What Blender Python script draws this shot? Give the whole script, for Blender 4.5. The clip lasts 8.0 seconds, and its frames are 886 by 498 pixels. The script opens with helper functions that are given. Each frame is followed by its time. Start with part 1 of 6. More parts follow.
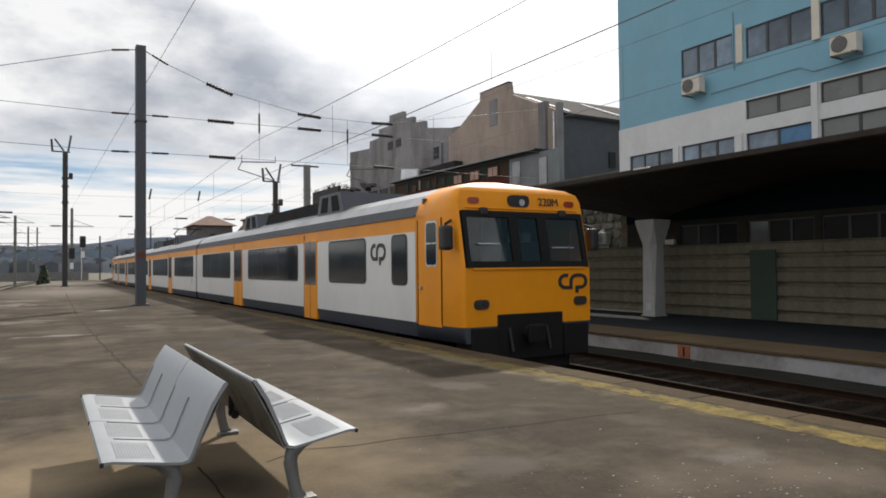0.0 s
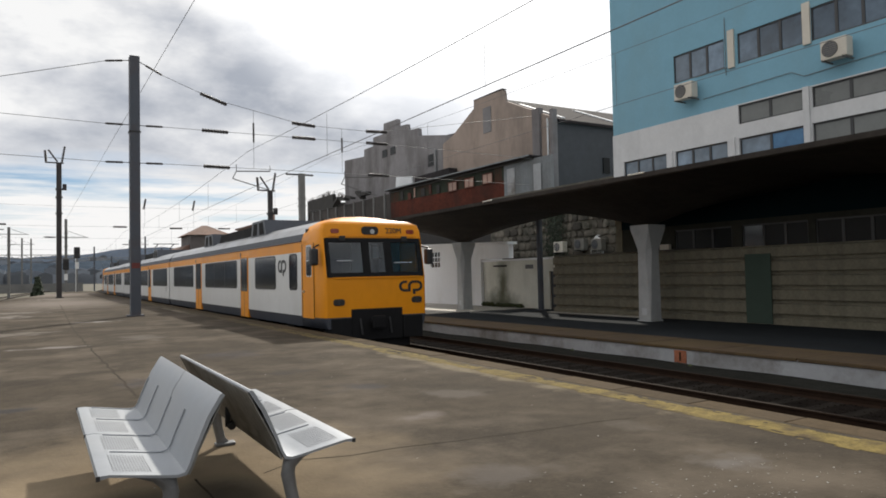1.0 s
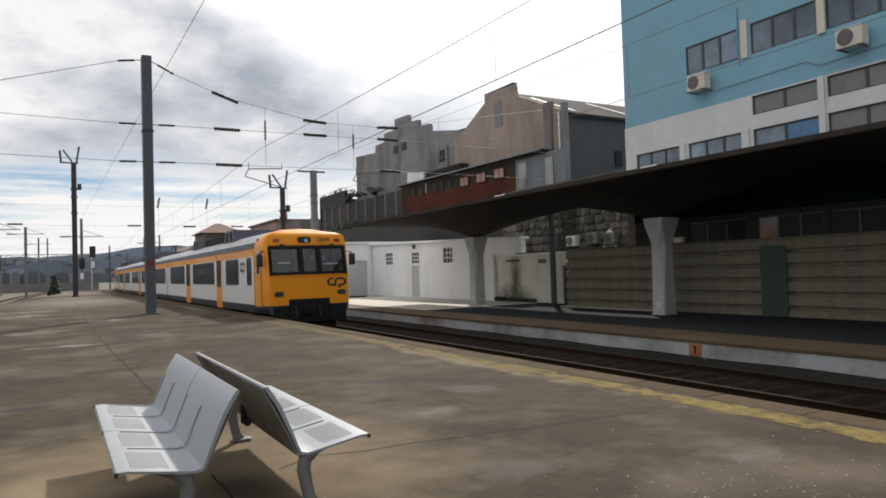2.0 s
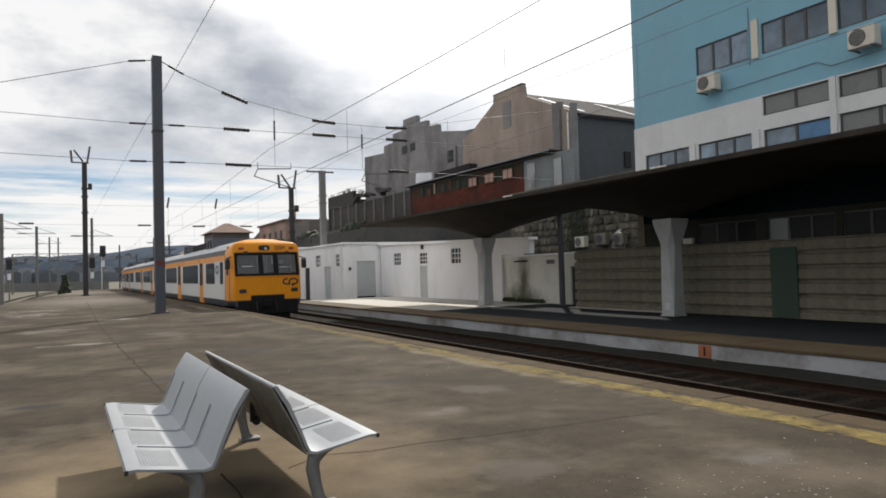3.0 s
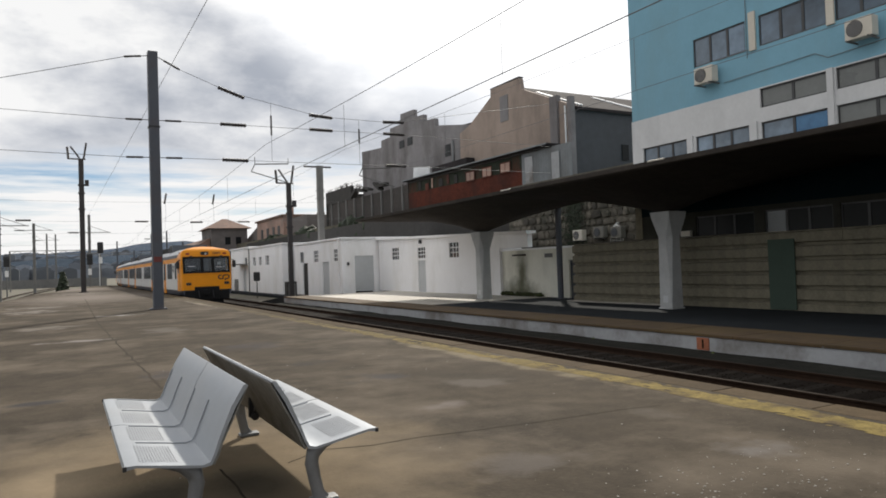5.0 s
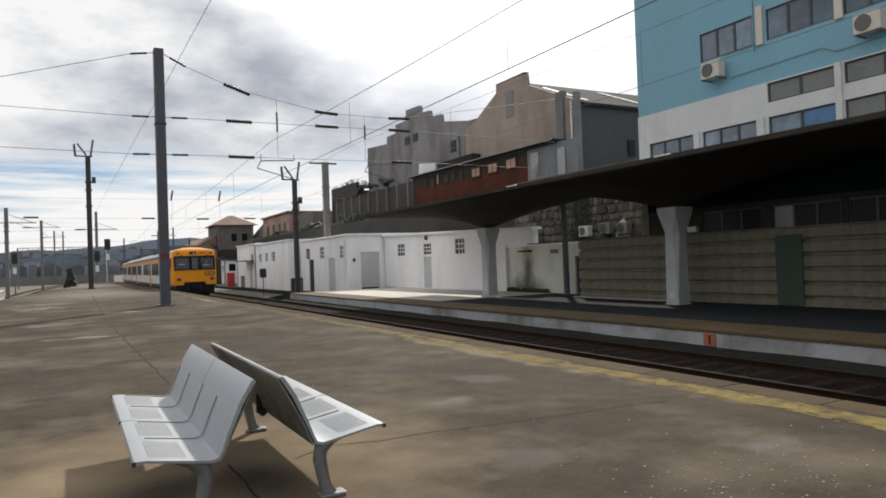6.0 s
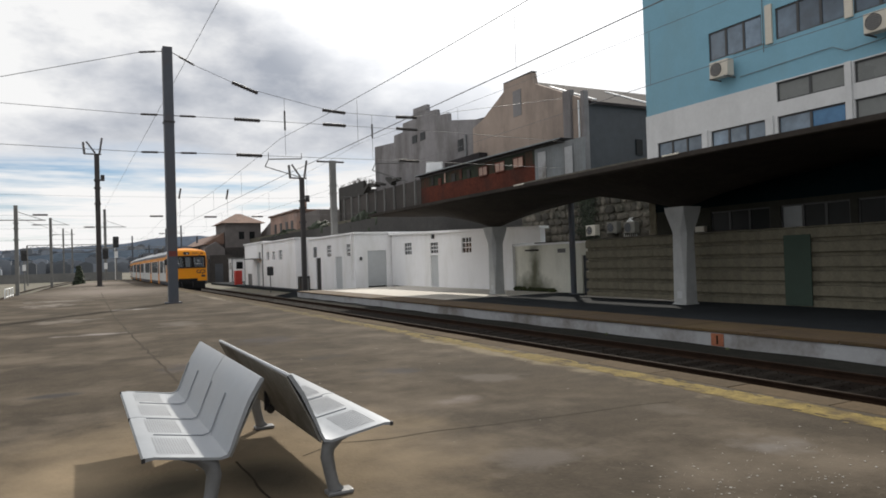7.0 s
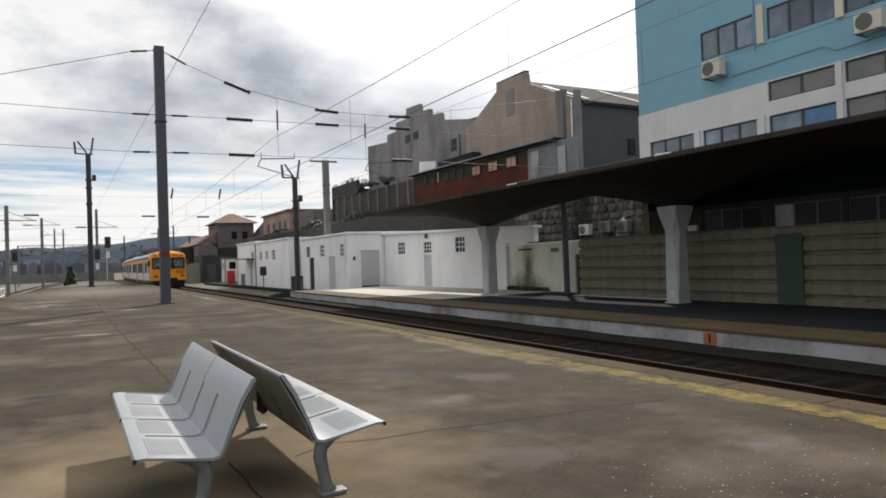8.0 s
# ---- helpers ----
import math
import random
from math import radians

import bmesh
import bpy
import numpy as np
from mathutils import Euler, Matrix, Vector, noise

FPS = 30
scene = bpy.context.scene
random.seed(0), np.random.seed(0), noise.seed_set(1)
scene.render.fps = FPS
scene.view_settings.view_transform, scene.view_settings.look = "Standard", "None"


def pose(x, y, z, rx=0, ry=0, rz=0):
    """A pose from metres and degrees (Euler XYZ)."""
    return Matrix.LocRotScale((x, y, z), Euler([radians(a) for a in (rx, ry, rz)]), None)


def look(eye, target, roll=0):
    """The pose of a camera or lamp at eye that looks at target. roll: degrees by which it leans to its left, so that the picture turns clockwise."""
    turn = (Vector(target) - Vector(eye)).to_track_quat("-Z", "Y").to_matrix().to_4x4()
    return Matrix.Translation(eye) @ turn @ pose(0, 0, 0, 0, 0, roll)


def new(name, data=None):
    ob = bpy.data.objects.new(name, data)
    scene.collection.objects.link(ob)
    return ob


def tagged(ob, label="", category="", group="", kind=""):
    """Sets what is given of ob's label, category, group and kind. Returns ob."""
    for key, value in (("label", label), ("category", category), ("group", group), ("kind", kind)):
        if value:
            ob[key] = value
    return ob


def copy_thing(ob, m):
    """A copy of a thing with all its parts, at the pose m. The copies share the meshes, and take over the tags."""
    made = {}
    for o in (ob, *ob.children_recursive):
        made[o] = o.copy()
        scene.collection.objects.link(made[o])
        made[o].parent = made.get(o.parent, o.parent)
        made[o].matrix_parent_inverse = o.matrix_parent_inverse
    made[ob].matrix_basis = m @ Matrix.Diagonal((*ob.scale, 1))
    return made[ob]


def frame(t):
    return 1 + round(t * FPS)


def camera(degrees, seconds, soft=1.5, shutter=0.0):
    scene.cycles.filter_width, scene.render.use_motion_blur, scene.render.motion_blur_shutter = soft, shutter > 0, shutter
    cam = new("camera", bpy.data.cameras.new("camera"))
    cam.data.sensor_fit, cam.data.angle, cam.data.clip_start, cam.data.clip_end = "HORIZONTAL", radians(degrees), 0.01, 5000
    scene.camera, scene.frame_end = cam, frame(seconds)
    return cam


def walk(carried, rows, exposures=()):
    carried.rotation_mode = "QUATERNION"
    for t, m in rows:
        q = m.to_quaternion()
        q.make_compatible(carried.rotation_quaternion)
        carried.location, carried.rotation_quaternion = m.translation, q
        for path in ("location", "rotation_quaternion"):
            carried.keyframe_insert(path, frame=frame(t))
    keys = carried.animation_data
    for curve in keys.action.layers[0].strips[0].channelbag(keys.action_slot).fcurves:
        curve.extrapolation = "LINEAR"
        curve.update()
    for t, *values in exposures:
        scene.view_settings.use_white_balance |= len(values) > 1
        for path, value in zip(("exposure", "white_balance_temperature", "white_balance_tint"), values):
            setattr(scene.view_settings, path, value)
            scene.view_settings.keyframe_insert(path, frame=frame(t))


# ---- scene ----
# World: +Y runs along the track, +X across it, z = 0 on the near platform.

# ---------------------------------------------------------------- camera
cam = camera(66.0, 8.0, soft=1.75)

# seconds, x, y, z, bearing to the right of the track, pitch up, lean to the right
ROWS = [
    (0.0, 0.008, -0.033, 1.304, 30.17, 1.47, 0.64),
    (0.5, 0.008, -0.022, 1.307, 30.34, 1.44, 1.05),
    (1.0, 0.005, -0.035, 1.311, 30.56, 2.06, 1.26),
    (1.5, 0.007, -0.032, 1.311, 30.12, 1.84, 1.62),
    (3.0, 0.002, -0.014, 1.305, 28.85, 1.76, 1.62),
    (3.5, 0.007, -0.012, 1.306, 29.30, 1.59, 1.75),
    (4.0, 0.008, -0.018, 1.307, 29.11, 1.41, 1.98),
    (4.5, 0.011, -0.008, 1.304, 29.14, 1.41, 1.94),
    (6.0, 0.003, 0.002, 1.300, 28.51, 0.98, 2.09),
    (6.5, -0.001, 0.004, 1.300, 28.35, 1.08, 1.94),
    (7.0, -0.005, 0.001, 1.300, 27.94, 0.90, 1.86),
    (7.5, -0.003, 0.003, 1.300, 28.31, 0.90, 1.85),
    (8.0, -0.000, -0.000, 1.300, 28.49, 0.84, 2.00),
]


def aim(x, y, z, bearing, pitch, lean):
    b, p = radians(bearing), radians(pitch)
    way = Vector((math.sin(b) * math.cos(p), math.cos(b) * math.cos(p), math.sin(p)))
    return look((x, y, z), Vector((x, y, z)) + way, -lean)


walk(cam, [(r[0], aim(*r[1:])) for r in ROWS])

# ---------------------------------------------------------------- sky, sun
SUN_BEARING, SUN_HEIGHT = 36.0, 36.5
world = bpy.data.worlds.new("sky")
scene.world = world
world.use_nodes = True
wn, wl = world.node_tree.nodes, world.node_tree.links
wn.clear()
w_out = wn.new("ShaderNodeOutputWorld")
w_bg = wn.new("ShaderNodeBackground")
w_sky = wn.new("ShaderNodeTexSky")
w_sky.sky_type, w_sky.sun_disc = "NISHITA", False
w_sky.sun_elevation, w_sky.sun_rotation = radians(SUN_HEIGHT), radians(SUN_BEARING)
w_sky.air_density, w_sky.dust_density = 1.0, 0.4
w_co = wn.new("ShaderNodeTexCoord")
w_sep = wn.new("ShaderNodeSeparateXYZ")
wl.new(w_co.outputs["Generated"], w_sep.inputs[0])


def wmath(op, a, b=None, clamp=False):
    n = wn.new("ShaderNodeMath")
    n.operation, n.use_clamp = op, clamp
    for i, v in enumerate((a, b)):
        if v is None:
            continue
        if isinstance(v, (int, float)):
            n.inputs[i].default_value = v
        else:
            wl.new(v, n.inputs[i])
    return n.outputs[0]


def wramp(src, stops):
    n = wn.new("ShaderNodeValToRGB")
    while len(n.color_ramp.elements) < len(stops):
        n.color_ramp.elements.new(0.5)
    for e, (at, c) in zip(n.color_ramp.elements, stops):
        e.position, e.color = at, (*c, 1)
    wl.new(src, n.inputs[0])
    return n.outputs[0]


def wmix(f, a, b):
    n = wn.new("ShaderNodeMix")
    n.data_type = "RGBA"
    wl.new(f, n.inputs[0])
    for i, v in ((6, a), (7, b)):
        if isinstance(v, tuple):
            n.inputs[i].default_value = (*v, 1)
        else:
            wl.new(v, n.inputs[i])
    return n.outputs[2]


# clouds: thin streaks low down, a grey bank above them, brighter broken cloud overhead
def wnoise(scale, detail, rough, stretch, shift):
    m = wn.new("ShaderNodeMapping")
    m.inputs["Location"].default_value, m.inputs["Scale"].default_value = shift, stretch
    wl.new(w_co.outputs["Generated"], m.inputs[0])
    n = wn.new("ShaderNodeTexNoise")
    n.inputs["Scale"].default_value, n.inputs["Detail"].default_value, n.inputs["Roughness"].default_value = scale, detail, rough
    wl.new(m.outputs[0], n.inputs["Vector"])
    return n.outputs["Fac"]


lump = wnoise(2.9, 8, 0.5, (1, 1, 1.9), (2.4, 0.9, 0.3))
fine = wnoise(9.0, 8, 0.6, (1, 1, 2.2), (0.4, 3.1, 0.0))
height = wmath("ADD", w_sep.outputs[2], wmath("MULTIPLY", wmath("SUBTRACT", lump, 0.5), 0.22))
bank = wramp(height, [(0.118, (0, 0, 0)), (0.158, (1, 1, 1)), (0.350, (1, 1, 1)), (0.420, (0, 0, 0))])
grey = wramp(wmath("ADD", wmath("MULTIPLY", lump, 0.72), wmath("MULTIPLY", fine, 0.28)), [(0.40, (0.46, 0.495, 0.565)), (0.485, (0.73, 0.75, 0.795)), (0.565, (1.04, 1.04, 1.04))])
streak = wnoise(2.2, 8, 0.6, (1, 1, 13), (0.2, 0.0, 0.4))
low = wramp(streak, [(0.36, (0, 0, 0)), (0.52, (1, 1, 1))])
over = wramp(wnoise(3.0, 8, 0.55, (1, 1, 1.3), (1.9, 5.5, 1.0)), [(0.34, (0, 0, 0)), (0.44, (1, 1, 1))])
cover = wmix(wramp(w_sep.outputs[2], [(0.14, (0, 0, 0)), (0.24, (1, 1, 1))]), low, over)
cover = wmix(bank, cover, (1.0, 1.0, 1.0))
shade = wmix(bank, (1.05, 1.04, 1.03), grey)
# towards the veiled sun the clouds are whiter
sun_way = Vector((math.sin(radians(SUN_BEARING)) * math.cos(radians(SUN_HEIGHT)), math.cos(radians(SUN_BEARING)) * math.cos(radians(SUN_HEIGHT)), math.sin(radians(SUN_HEIGHT))))
w_dot = wn.new("ShaderNodeVectorMath")
w_dot.operation = "DOT_PRODUCT"
wl.new(w_co.outputs["Generated"], w_dot.inputs[0])
w_dot.inputs[1].default_value = sun_way
glow = wramp(w_dot.outputs["Value"], [(0.885, (0, 0, 0)), (0.985, (1, 1, 1))])
cloud = wmix(glow, shade, (2.0, 2.0, 2.0))
CLOUD = 10.0
w_sc = wn.new("ShaderNodeVectorMath")
w_sc.operation = "SCALE"
wl.new(cloud, w_sc.inputs[0])
w_sc.inputs["Scale"].default_value = CLOUD
w_air = wn.new("ShaderNodeVectorMath")
w_air.operation = "MULTIPLY"
wl.new(w_sky.outputs[0], w_air.inputs[0])
w_air.inputs[1].default_value = (0.60, 0.72, 0.86)
wl.new(wmix(cover, w_air.outputs[0], w_sc.outputs[0]), w_bg.inputs[0])
w_bg.inputs[1].default_value = 0.09
wl.new(w_bg.outputs[0], w_out.inputs[0])

sun = new("sun", bpy.data.lights.new("sun", "SUN"))
sun.data.energy, sun.data.angle, sun.data.color = 3.9, radians(1.8), (1.0, 0.93, 0.82)
sun.matrix_world = look(sun_way * 100, (0, 0, 0))
scene.view_settings.exposure = 0.0


# ---------------------------------------------------------------- materials
def mat(name, color, rough=0.7, metal=0.0, scale=3.0, vary=0.25, grain=40.0, bump=0.15, stain=None, amount=0.35, island=0.0, streak=1.0, thing=0.0, spec=0.5, spots=(), upright=False):
    """A surface with broad patches, fine grain, relief and stains of a second colour."""
    m = bpy.data.materials.new(name)
    m.use_nodes = True
    n, l = m.node_tree.nodes, m.node_tree.links
    b = n["Principled BSDF"]
    b.inputs["Metallic"].default_value = metal
    b.inputs["Specular IOR Level"].default_value = spec
    co = n.new("ShaderNodeTexCoord")
    mp = n.new("ShaderNodeMapping")
    mp.inputs["Scale"].default_value = (1, 1, streak)
    l.new(co.outputs["Object"], mp.inputs[0])

    def noise_of(s, d, r=0.6, run=False):
        t = n.new("ShaderNodeTexNoise")
        t.inputs["Scale"].default_value, t.inputs["Detail"].default_value, t.inputs["Roughness"].default_value = s, d, r
        l.new(mp.outputs[0] if run else co.outputs["Object"], t.inputs["Vector"])
        return t.outputs["Fac"]

    def ramp(src, lo, hi, a, c):
        r = n.new("ShaderNodeValToRGB")
        r.color_ramp.elements[0].position, r.color_ramp.elements[1].position = lo, hi
        r.color_ramp.elements[0].color, r.color_ramp.elements[1].color = (*a, 1), (*c, 1)
        l.new(src, r.inputs[0])
        return r.outputs[0]

    def mix(f, a, c, how="MIX"):
        x = n.new("ShaderNodeMix")
        x.data_type, x.blend_type = "RGBA", how
        for i, v in ((0, f), (6, a), (7, c)):
            if isinstance(v, float):
                x.inputs[i].default_value = v
            elif isinstance(v, tuple):
                x.inputs[i].default_value = (*v, 1)
            else:
                l.new(v, x.inputs[i])
        return x.outputs[2]

    big, fine = noise_of(scale, 5), noise_of(grain, 4)
    dark = tuple(c * (1 - vary) for c in color)
    light = tuple(min(1, c * (1 + vary)) for c in color)
    col = ramp(big, 0.32, 0.68, dark, light)
    col = mix(0.35, col, ramp(fine, 0.3, 0.7, dark, light))
    v = vary * 0.7
    col = mix(1.0, col, ramp(noise_of(scale * 5.3, 7, 0.62), 0.33, 0.67, (1 - v,) * 3, (1, 1, 1)), "MULTIPLY")
    if stain:
        s = ramp(noise_of(scale * 0.45 + 0.2, 8, 0.65, True), 0.48, 0.66, (0, 0, 0), (amount,) * 3)
        col = mix(s, col, stain)
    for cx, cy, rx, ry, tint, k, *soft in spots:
        # a worn, stained or shade-darkened area of its own shape, with a ragged rim
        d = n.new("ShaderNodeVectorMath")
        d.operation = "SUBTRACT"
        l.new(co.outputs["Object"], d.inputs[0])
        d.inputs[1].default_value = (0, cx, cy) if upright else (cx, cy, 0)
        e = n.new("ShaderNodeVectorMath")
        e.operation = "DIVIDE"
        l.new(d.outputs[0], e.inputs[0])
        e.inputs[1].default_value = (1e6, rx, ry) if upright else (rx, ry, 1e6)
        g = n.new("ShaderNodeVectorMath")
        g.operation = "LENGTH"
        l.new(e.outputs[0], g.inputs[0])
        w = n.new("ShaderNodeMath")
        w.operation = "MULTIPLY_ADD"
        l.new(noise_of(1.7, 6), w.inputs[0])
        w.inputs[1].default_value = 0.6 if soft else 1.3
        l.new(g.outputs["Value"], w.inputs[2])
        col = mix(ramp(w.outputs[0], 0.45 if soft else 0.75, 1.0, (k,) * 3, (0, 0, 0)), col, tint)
    if island or thing:
        if thing:
            r = n.new("ShaderNodeObjectInfo").outputs["Random"]
        else:
            r = n.new("ShaderNodeNewGeometry").outputs["Random Per Island"]
        k = island or thing
        col = mix(1.0, col, ramp(r, 0.0, 1.0, (1 - k,) * 3, (1, 1, 1)), "MULTIPLY")
    l.new(col, b.inputs["Base Color"])
    ro = n.new("ShaderNodeMapRange")
    ro.inputs["To Min"].default_value, ro.inputs["To Max"].default_value = max(0.02, rough - 0.12), min(1, rough + 0.12)
    l.new(big, ro.inputs["Value"])
    l.new(ro.outputs[0], b.inputs["Roughness"])
    if bump:
        bp = n.new("ShaderNodeBump")
        bp.inputs["Strength"].default_value, bp.inputs["Distance"].default_value = bump, 0.02
        l.new(fine, bp.inputs["Height"])
        l.new(bp.outputs[0], b.inputs["Normal"])
    return m


M = {}
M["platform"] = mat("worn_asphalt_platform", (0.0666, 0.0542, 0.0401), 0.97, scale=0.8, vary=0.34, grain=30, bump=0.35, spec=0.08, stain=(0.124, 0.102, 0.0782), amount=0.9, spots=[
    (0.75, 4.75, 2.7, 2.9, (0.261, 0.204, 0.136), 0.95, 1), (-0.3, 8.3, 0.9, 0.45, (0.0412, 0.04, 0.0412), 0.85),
    (0.2, 15.7, 2.2, 0.7, (0.238, 0.217, 0.206), 0.75), (1.6, 24.6, 2.4, 0.8, (0.317, 0.3, 0.288), 0.9), (-1.0, 35.0, 4.0, 4.0, (0.206, 0.184, 0.165), 0.7), (1.0, 60.0, 7.0, 16.0, (0.19, 0.167, 0.148), 0.75),
    (5.0, 8.0, 0.6, 9.0, (0.214, 0.18, 0.123), 0.7), (4.9, 30.0, 0.6, 12.0, (0.246, 0.213, 0.169), 0.75), (3.2, 7.4, 1.4, 0.9, (0.057, 0.0534, 0.0556), 0.7), (2.8, 12.0, 1.8, 1.6, (0.057, 0.0517, 0.0535), 0.7),
    (1.2, 9.5, 1.0, 1.2, (0.0634, 0.0567, 0.0576), 0.6), (4.0, 3.0, 0.7, 0.7, (0.159, 0.147, 0.14), 0.6), (3.1, 5.6, 0.9, 0.5, (0.174, 0.15, 0.14), 0.6), (-2.0, 11.5, 1.3, 1.8, (0.0634, 0.0567, 0.0576), 0.6),
    # first two: damp under the bench, with the bench's shadow painted in
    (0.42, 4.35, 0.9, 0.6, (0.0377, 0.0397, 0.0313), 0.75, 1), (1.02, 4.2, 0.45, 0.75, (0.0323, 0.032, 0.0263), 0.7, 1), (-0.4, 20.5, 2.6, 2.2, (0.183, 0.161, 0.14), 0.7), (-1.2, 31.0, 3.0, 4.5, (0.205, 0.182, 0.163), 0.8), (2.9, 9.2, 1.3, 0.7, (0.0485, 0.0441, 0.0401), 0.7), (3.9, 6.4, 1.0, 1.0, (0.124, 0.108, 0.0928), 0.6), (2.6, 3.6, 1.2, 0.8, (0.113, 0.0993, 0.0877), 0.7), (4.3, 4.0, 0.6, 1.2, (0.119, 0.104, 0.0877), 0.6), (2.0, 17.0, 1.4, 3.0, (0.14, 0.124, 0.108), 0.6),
    (1.2, 48.0, 7.0, 18.0, (0.196, 0.169, 0.147), 0.85, 1), (0.8, 80.0, 9.0, 22.0, (0.196, 0.169, 0.147), 0.85, 1)])
# pale concrete, also used as painted sunlight on the far platform
M["patch"] = mat("pale_concrete_and_painted_sun", (0.48, 0.45, 0.40), 0.8, scale=0.8, vary=0.14, grain=25, bump=0.2)
M["seam"] = mat("faint_asphalt_seam", (0.048, 0.038, 0.027), 0.95, scale=1.2, vary=0.3, spec=0.1)
M["coping"] = mat("weathered_coping_stone", (0.098, 0.071, 0.042), 0.95, spec=0.08, scale=1.6, vary=0.35, grain=22, bump=0.3, stain=(0.06, 0.048, 0.036), amount=0.6, thing=0.25)
M["yellow"] = mat("worn_yellow_paint", (0.215, 0.163, 0.057), 0.95, spec=0.1, scale=6.0, vary=0.5, grain=45, bump=0.3, stain=(0.075, 0.056, 0.034), amount=1.0, spots=[(5.1, 30.0, 40.0, 36.0, (0.085, 0.069, 0.046), 0.96, 1), (5.1, 80.0, 40.0, 60.0, (0.085, 0.069, 0.046), 0.96, 1)])
M["chip"] = mat("pale_chip", (0.36, 0.345, 0.31), 0.85)
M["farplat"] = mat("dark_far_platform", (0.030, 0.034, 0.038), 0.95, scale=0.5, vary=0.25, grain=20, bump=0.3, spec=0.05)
M["brownedge"] = mat("rust_stained_edge", (0.085, 0.054, 0.026), 0.9, scale=0.8, vary=0.4, grain=12, stain=(0.105, 0.07, 0.022), amount=0.5)
M["whitewall"] = mat("limewashed_platform_wall", (0.36, 0.37, 0.385), 0.85, scale=0.7, vary=0.14, grain=9, bump=0.3, stain=(0.14, 0.125, 0.11), amount=0.9)
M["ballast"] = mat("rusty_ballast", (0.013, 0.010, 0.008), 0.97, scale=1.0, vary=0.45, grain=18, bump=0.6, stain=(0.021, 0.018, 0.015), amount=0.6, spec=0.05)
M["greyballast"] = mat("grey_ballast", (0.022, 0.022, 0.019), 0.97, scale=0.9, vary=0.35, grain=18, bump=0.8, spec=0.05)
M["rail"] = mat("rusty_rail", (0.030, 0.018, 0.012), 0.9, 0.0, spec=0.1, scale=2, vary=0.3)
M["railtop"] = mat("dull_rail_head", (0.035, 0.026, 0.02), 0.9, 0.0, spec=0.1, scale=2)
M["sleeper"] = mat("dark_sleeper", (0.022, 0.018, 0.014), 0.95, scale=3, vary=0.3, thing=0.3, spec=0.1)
M["earth"] = mat("railway_ground", (0.12, 0.105, 0.08), 0.95, scale=0.12, vary=0.35, grain=4, stain=(0.07, 0.085, 0.03), amount=0.7)
M["whitewash"] = mat("white_painted_wall", (0.87, 0.87, 0.88), 0.8, scale=0.5, vary=0.03, grain=8, bump=0.1, stain=(0.62, 0.61, 0.57), amount=0.45, streak=0.35)
M["dirtywhite"] = mat("mouldy_white_wall", (0.78, 0.77, 0.68), 0.85, scale=0.55, vary=0.06, grain=7, stain=(0.42, 0.42, 0.34), amount=0.5, streak=0.4, upright=True, spots=[(29.2, 0.7, 0.9, 2.3, (0.13, 0.13, 0.085), 0.95, 1), (29.4, -0.5, 3.4, 1.5, (0.11, 0.115, 0.07), 0.95, 1), (31.1, 0.8, 0.6, 2.6, (0.25, 0.25, 0.19), 0.6, 1)])
M["door_grey"] = mat("pale_grey_door", (0.50, 0.52, 0.53), 0.6, scale=1, vary=0.08)
M["glass"] = mat("dark_window_glass", (0.035, 0.042, 0.05), 0.12, scale=0.8, vary=0.3, grain=3, bump=0.0, spec=0.6)
# the blue base colour paints the sky's reflection into the panes
M["facadeglass"] = mat("sky_tinted_office_glass", (0.17, 0.25, 0.34), 0.06, scale=0.35, vary=0.5, grain=1.5, bump=0.0, spec=0.9, thing=0.55)
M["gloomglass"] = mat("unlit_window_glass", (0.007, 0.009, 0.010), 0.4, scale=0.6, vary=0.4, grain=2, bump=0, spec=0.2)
M["rustband"] = mat("dull_red_band", (0.15, 0.035, 0.03), 0.7, scale=2)
M["blueglass"] = mat("window_with_blue_blind", (0.07, 0.2, 0.38), 0.25, scale=0.8, vary=0.2, grain=3, bump=0.0)
M["blind"] = mat("window_with_pale_blind", (0.17, 0.18, 0.175), 0.3, scale=0.8, vary=0.15, grain=3, bump=0.0)
M["blue"] = mat("sky_blue_facade", (0.205, 0.41, 0.53), 0.8, scale=0.3, vary=0.07, grain=10, bump=0.1, stain=(0.2, 0.34, 0.4), amount=0.5, streak=0.4)
M["facadewhite"] = mat("white_facade_band", (0.66, 0.67, 0.68), 0.8, scale=0.4, vary=0.08, grain=9, stain=(0.45, 0.46, 0.47), amount=0.6, streak=0.4)
M["frame_dark"] = mat("dark_window_frame", (0.05, 0.052, 0.055), 0.5, scale=2)
M["acwhite"] = mat("cream_enamel", (0.62, 0.58, 0.50), 0.45, scale=1.5, vary=0.08)
# darker grey copy of the cream enamel, with shade put into the colour
M["acgrey"] = mat("shade_grey_enamel", (0.17, 0.165, 0.145), 0.6, scale=1.5, vary=0.2)
M["canopy"] = mat("dark_canopy_concrete", (0.055, 0.047, 0.041), 0.94, scale=0.35, vary=0.35, grain=8, bump=0.2, stain=(0.022, 0.02, 0.019), amount=0.7, spec=0.2)
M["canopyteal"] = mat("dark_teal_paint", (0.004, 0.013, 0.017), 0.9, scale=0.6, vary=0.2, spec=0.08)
M["column"] = mat("grey_concrete_column", (0.42, 0.43, 0.43), 0.8, scale=1.1, vary=0.12, grain=14, stain=(0.25, 0.25, 0.24), amount=0.6, streak=0.5)
M["fencepanel"] = mat("precast_concrete_panel", (0.215, 0.195, 0.14), 0.9, scale=0.8, vary=0.34, grain=14, stain=(0.06, 0.06, 0.045), amount=0.8, thing=0.14)
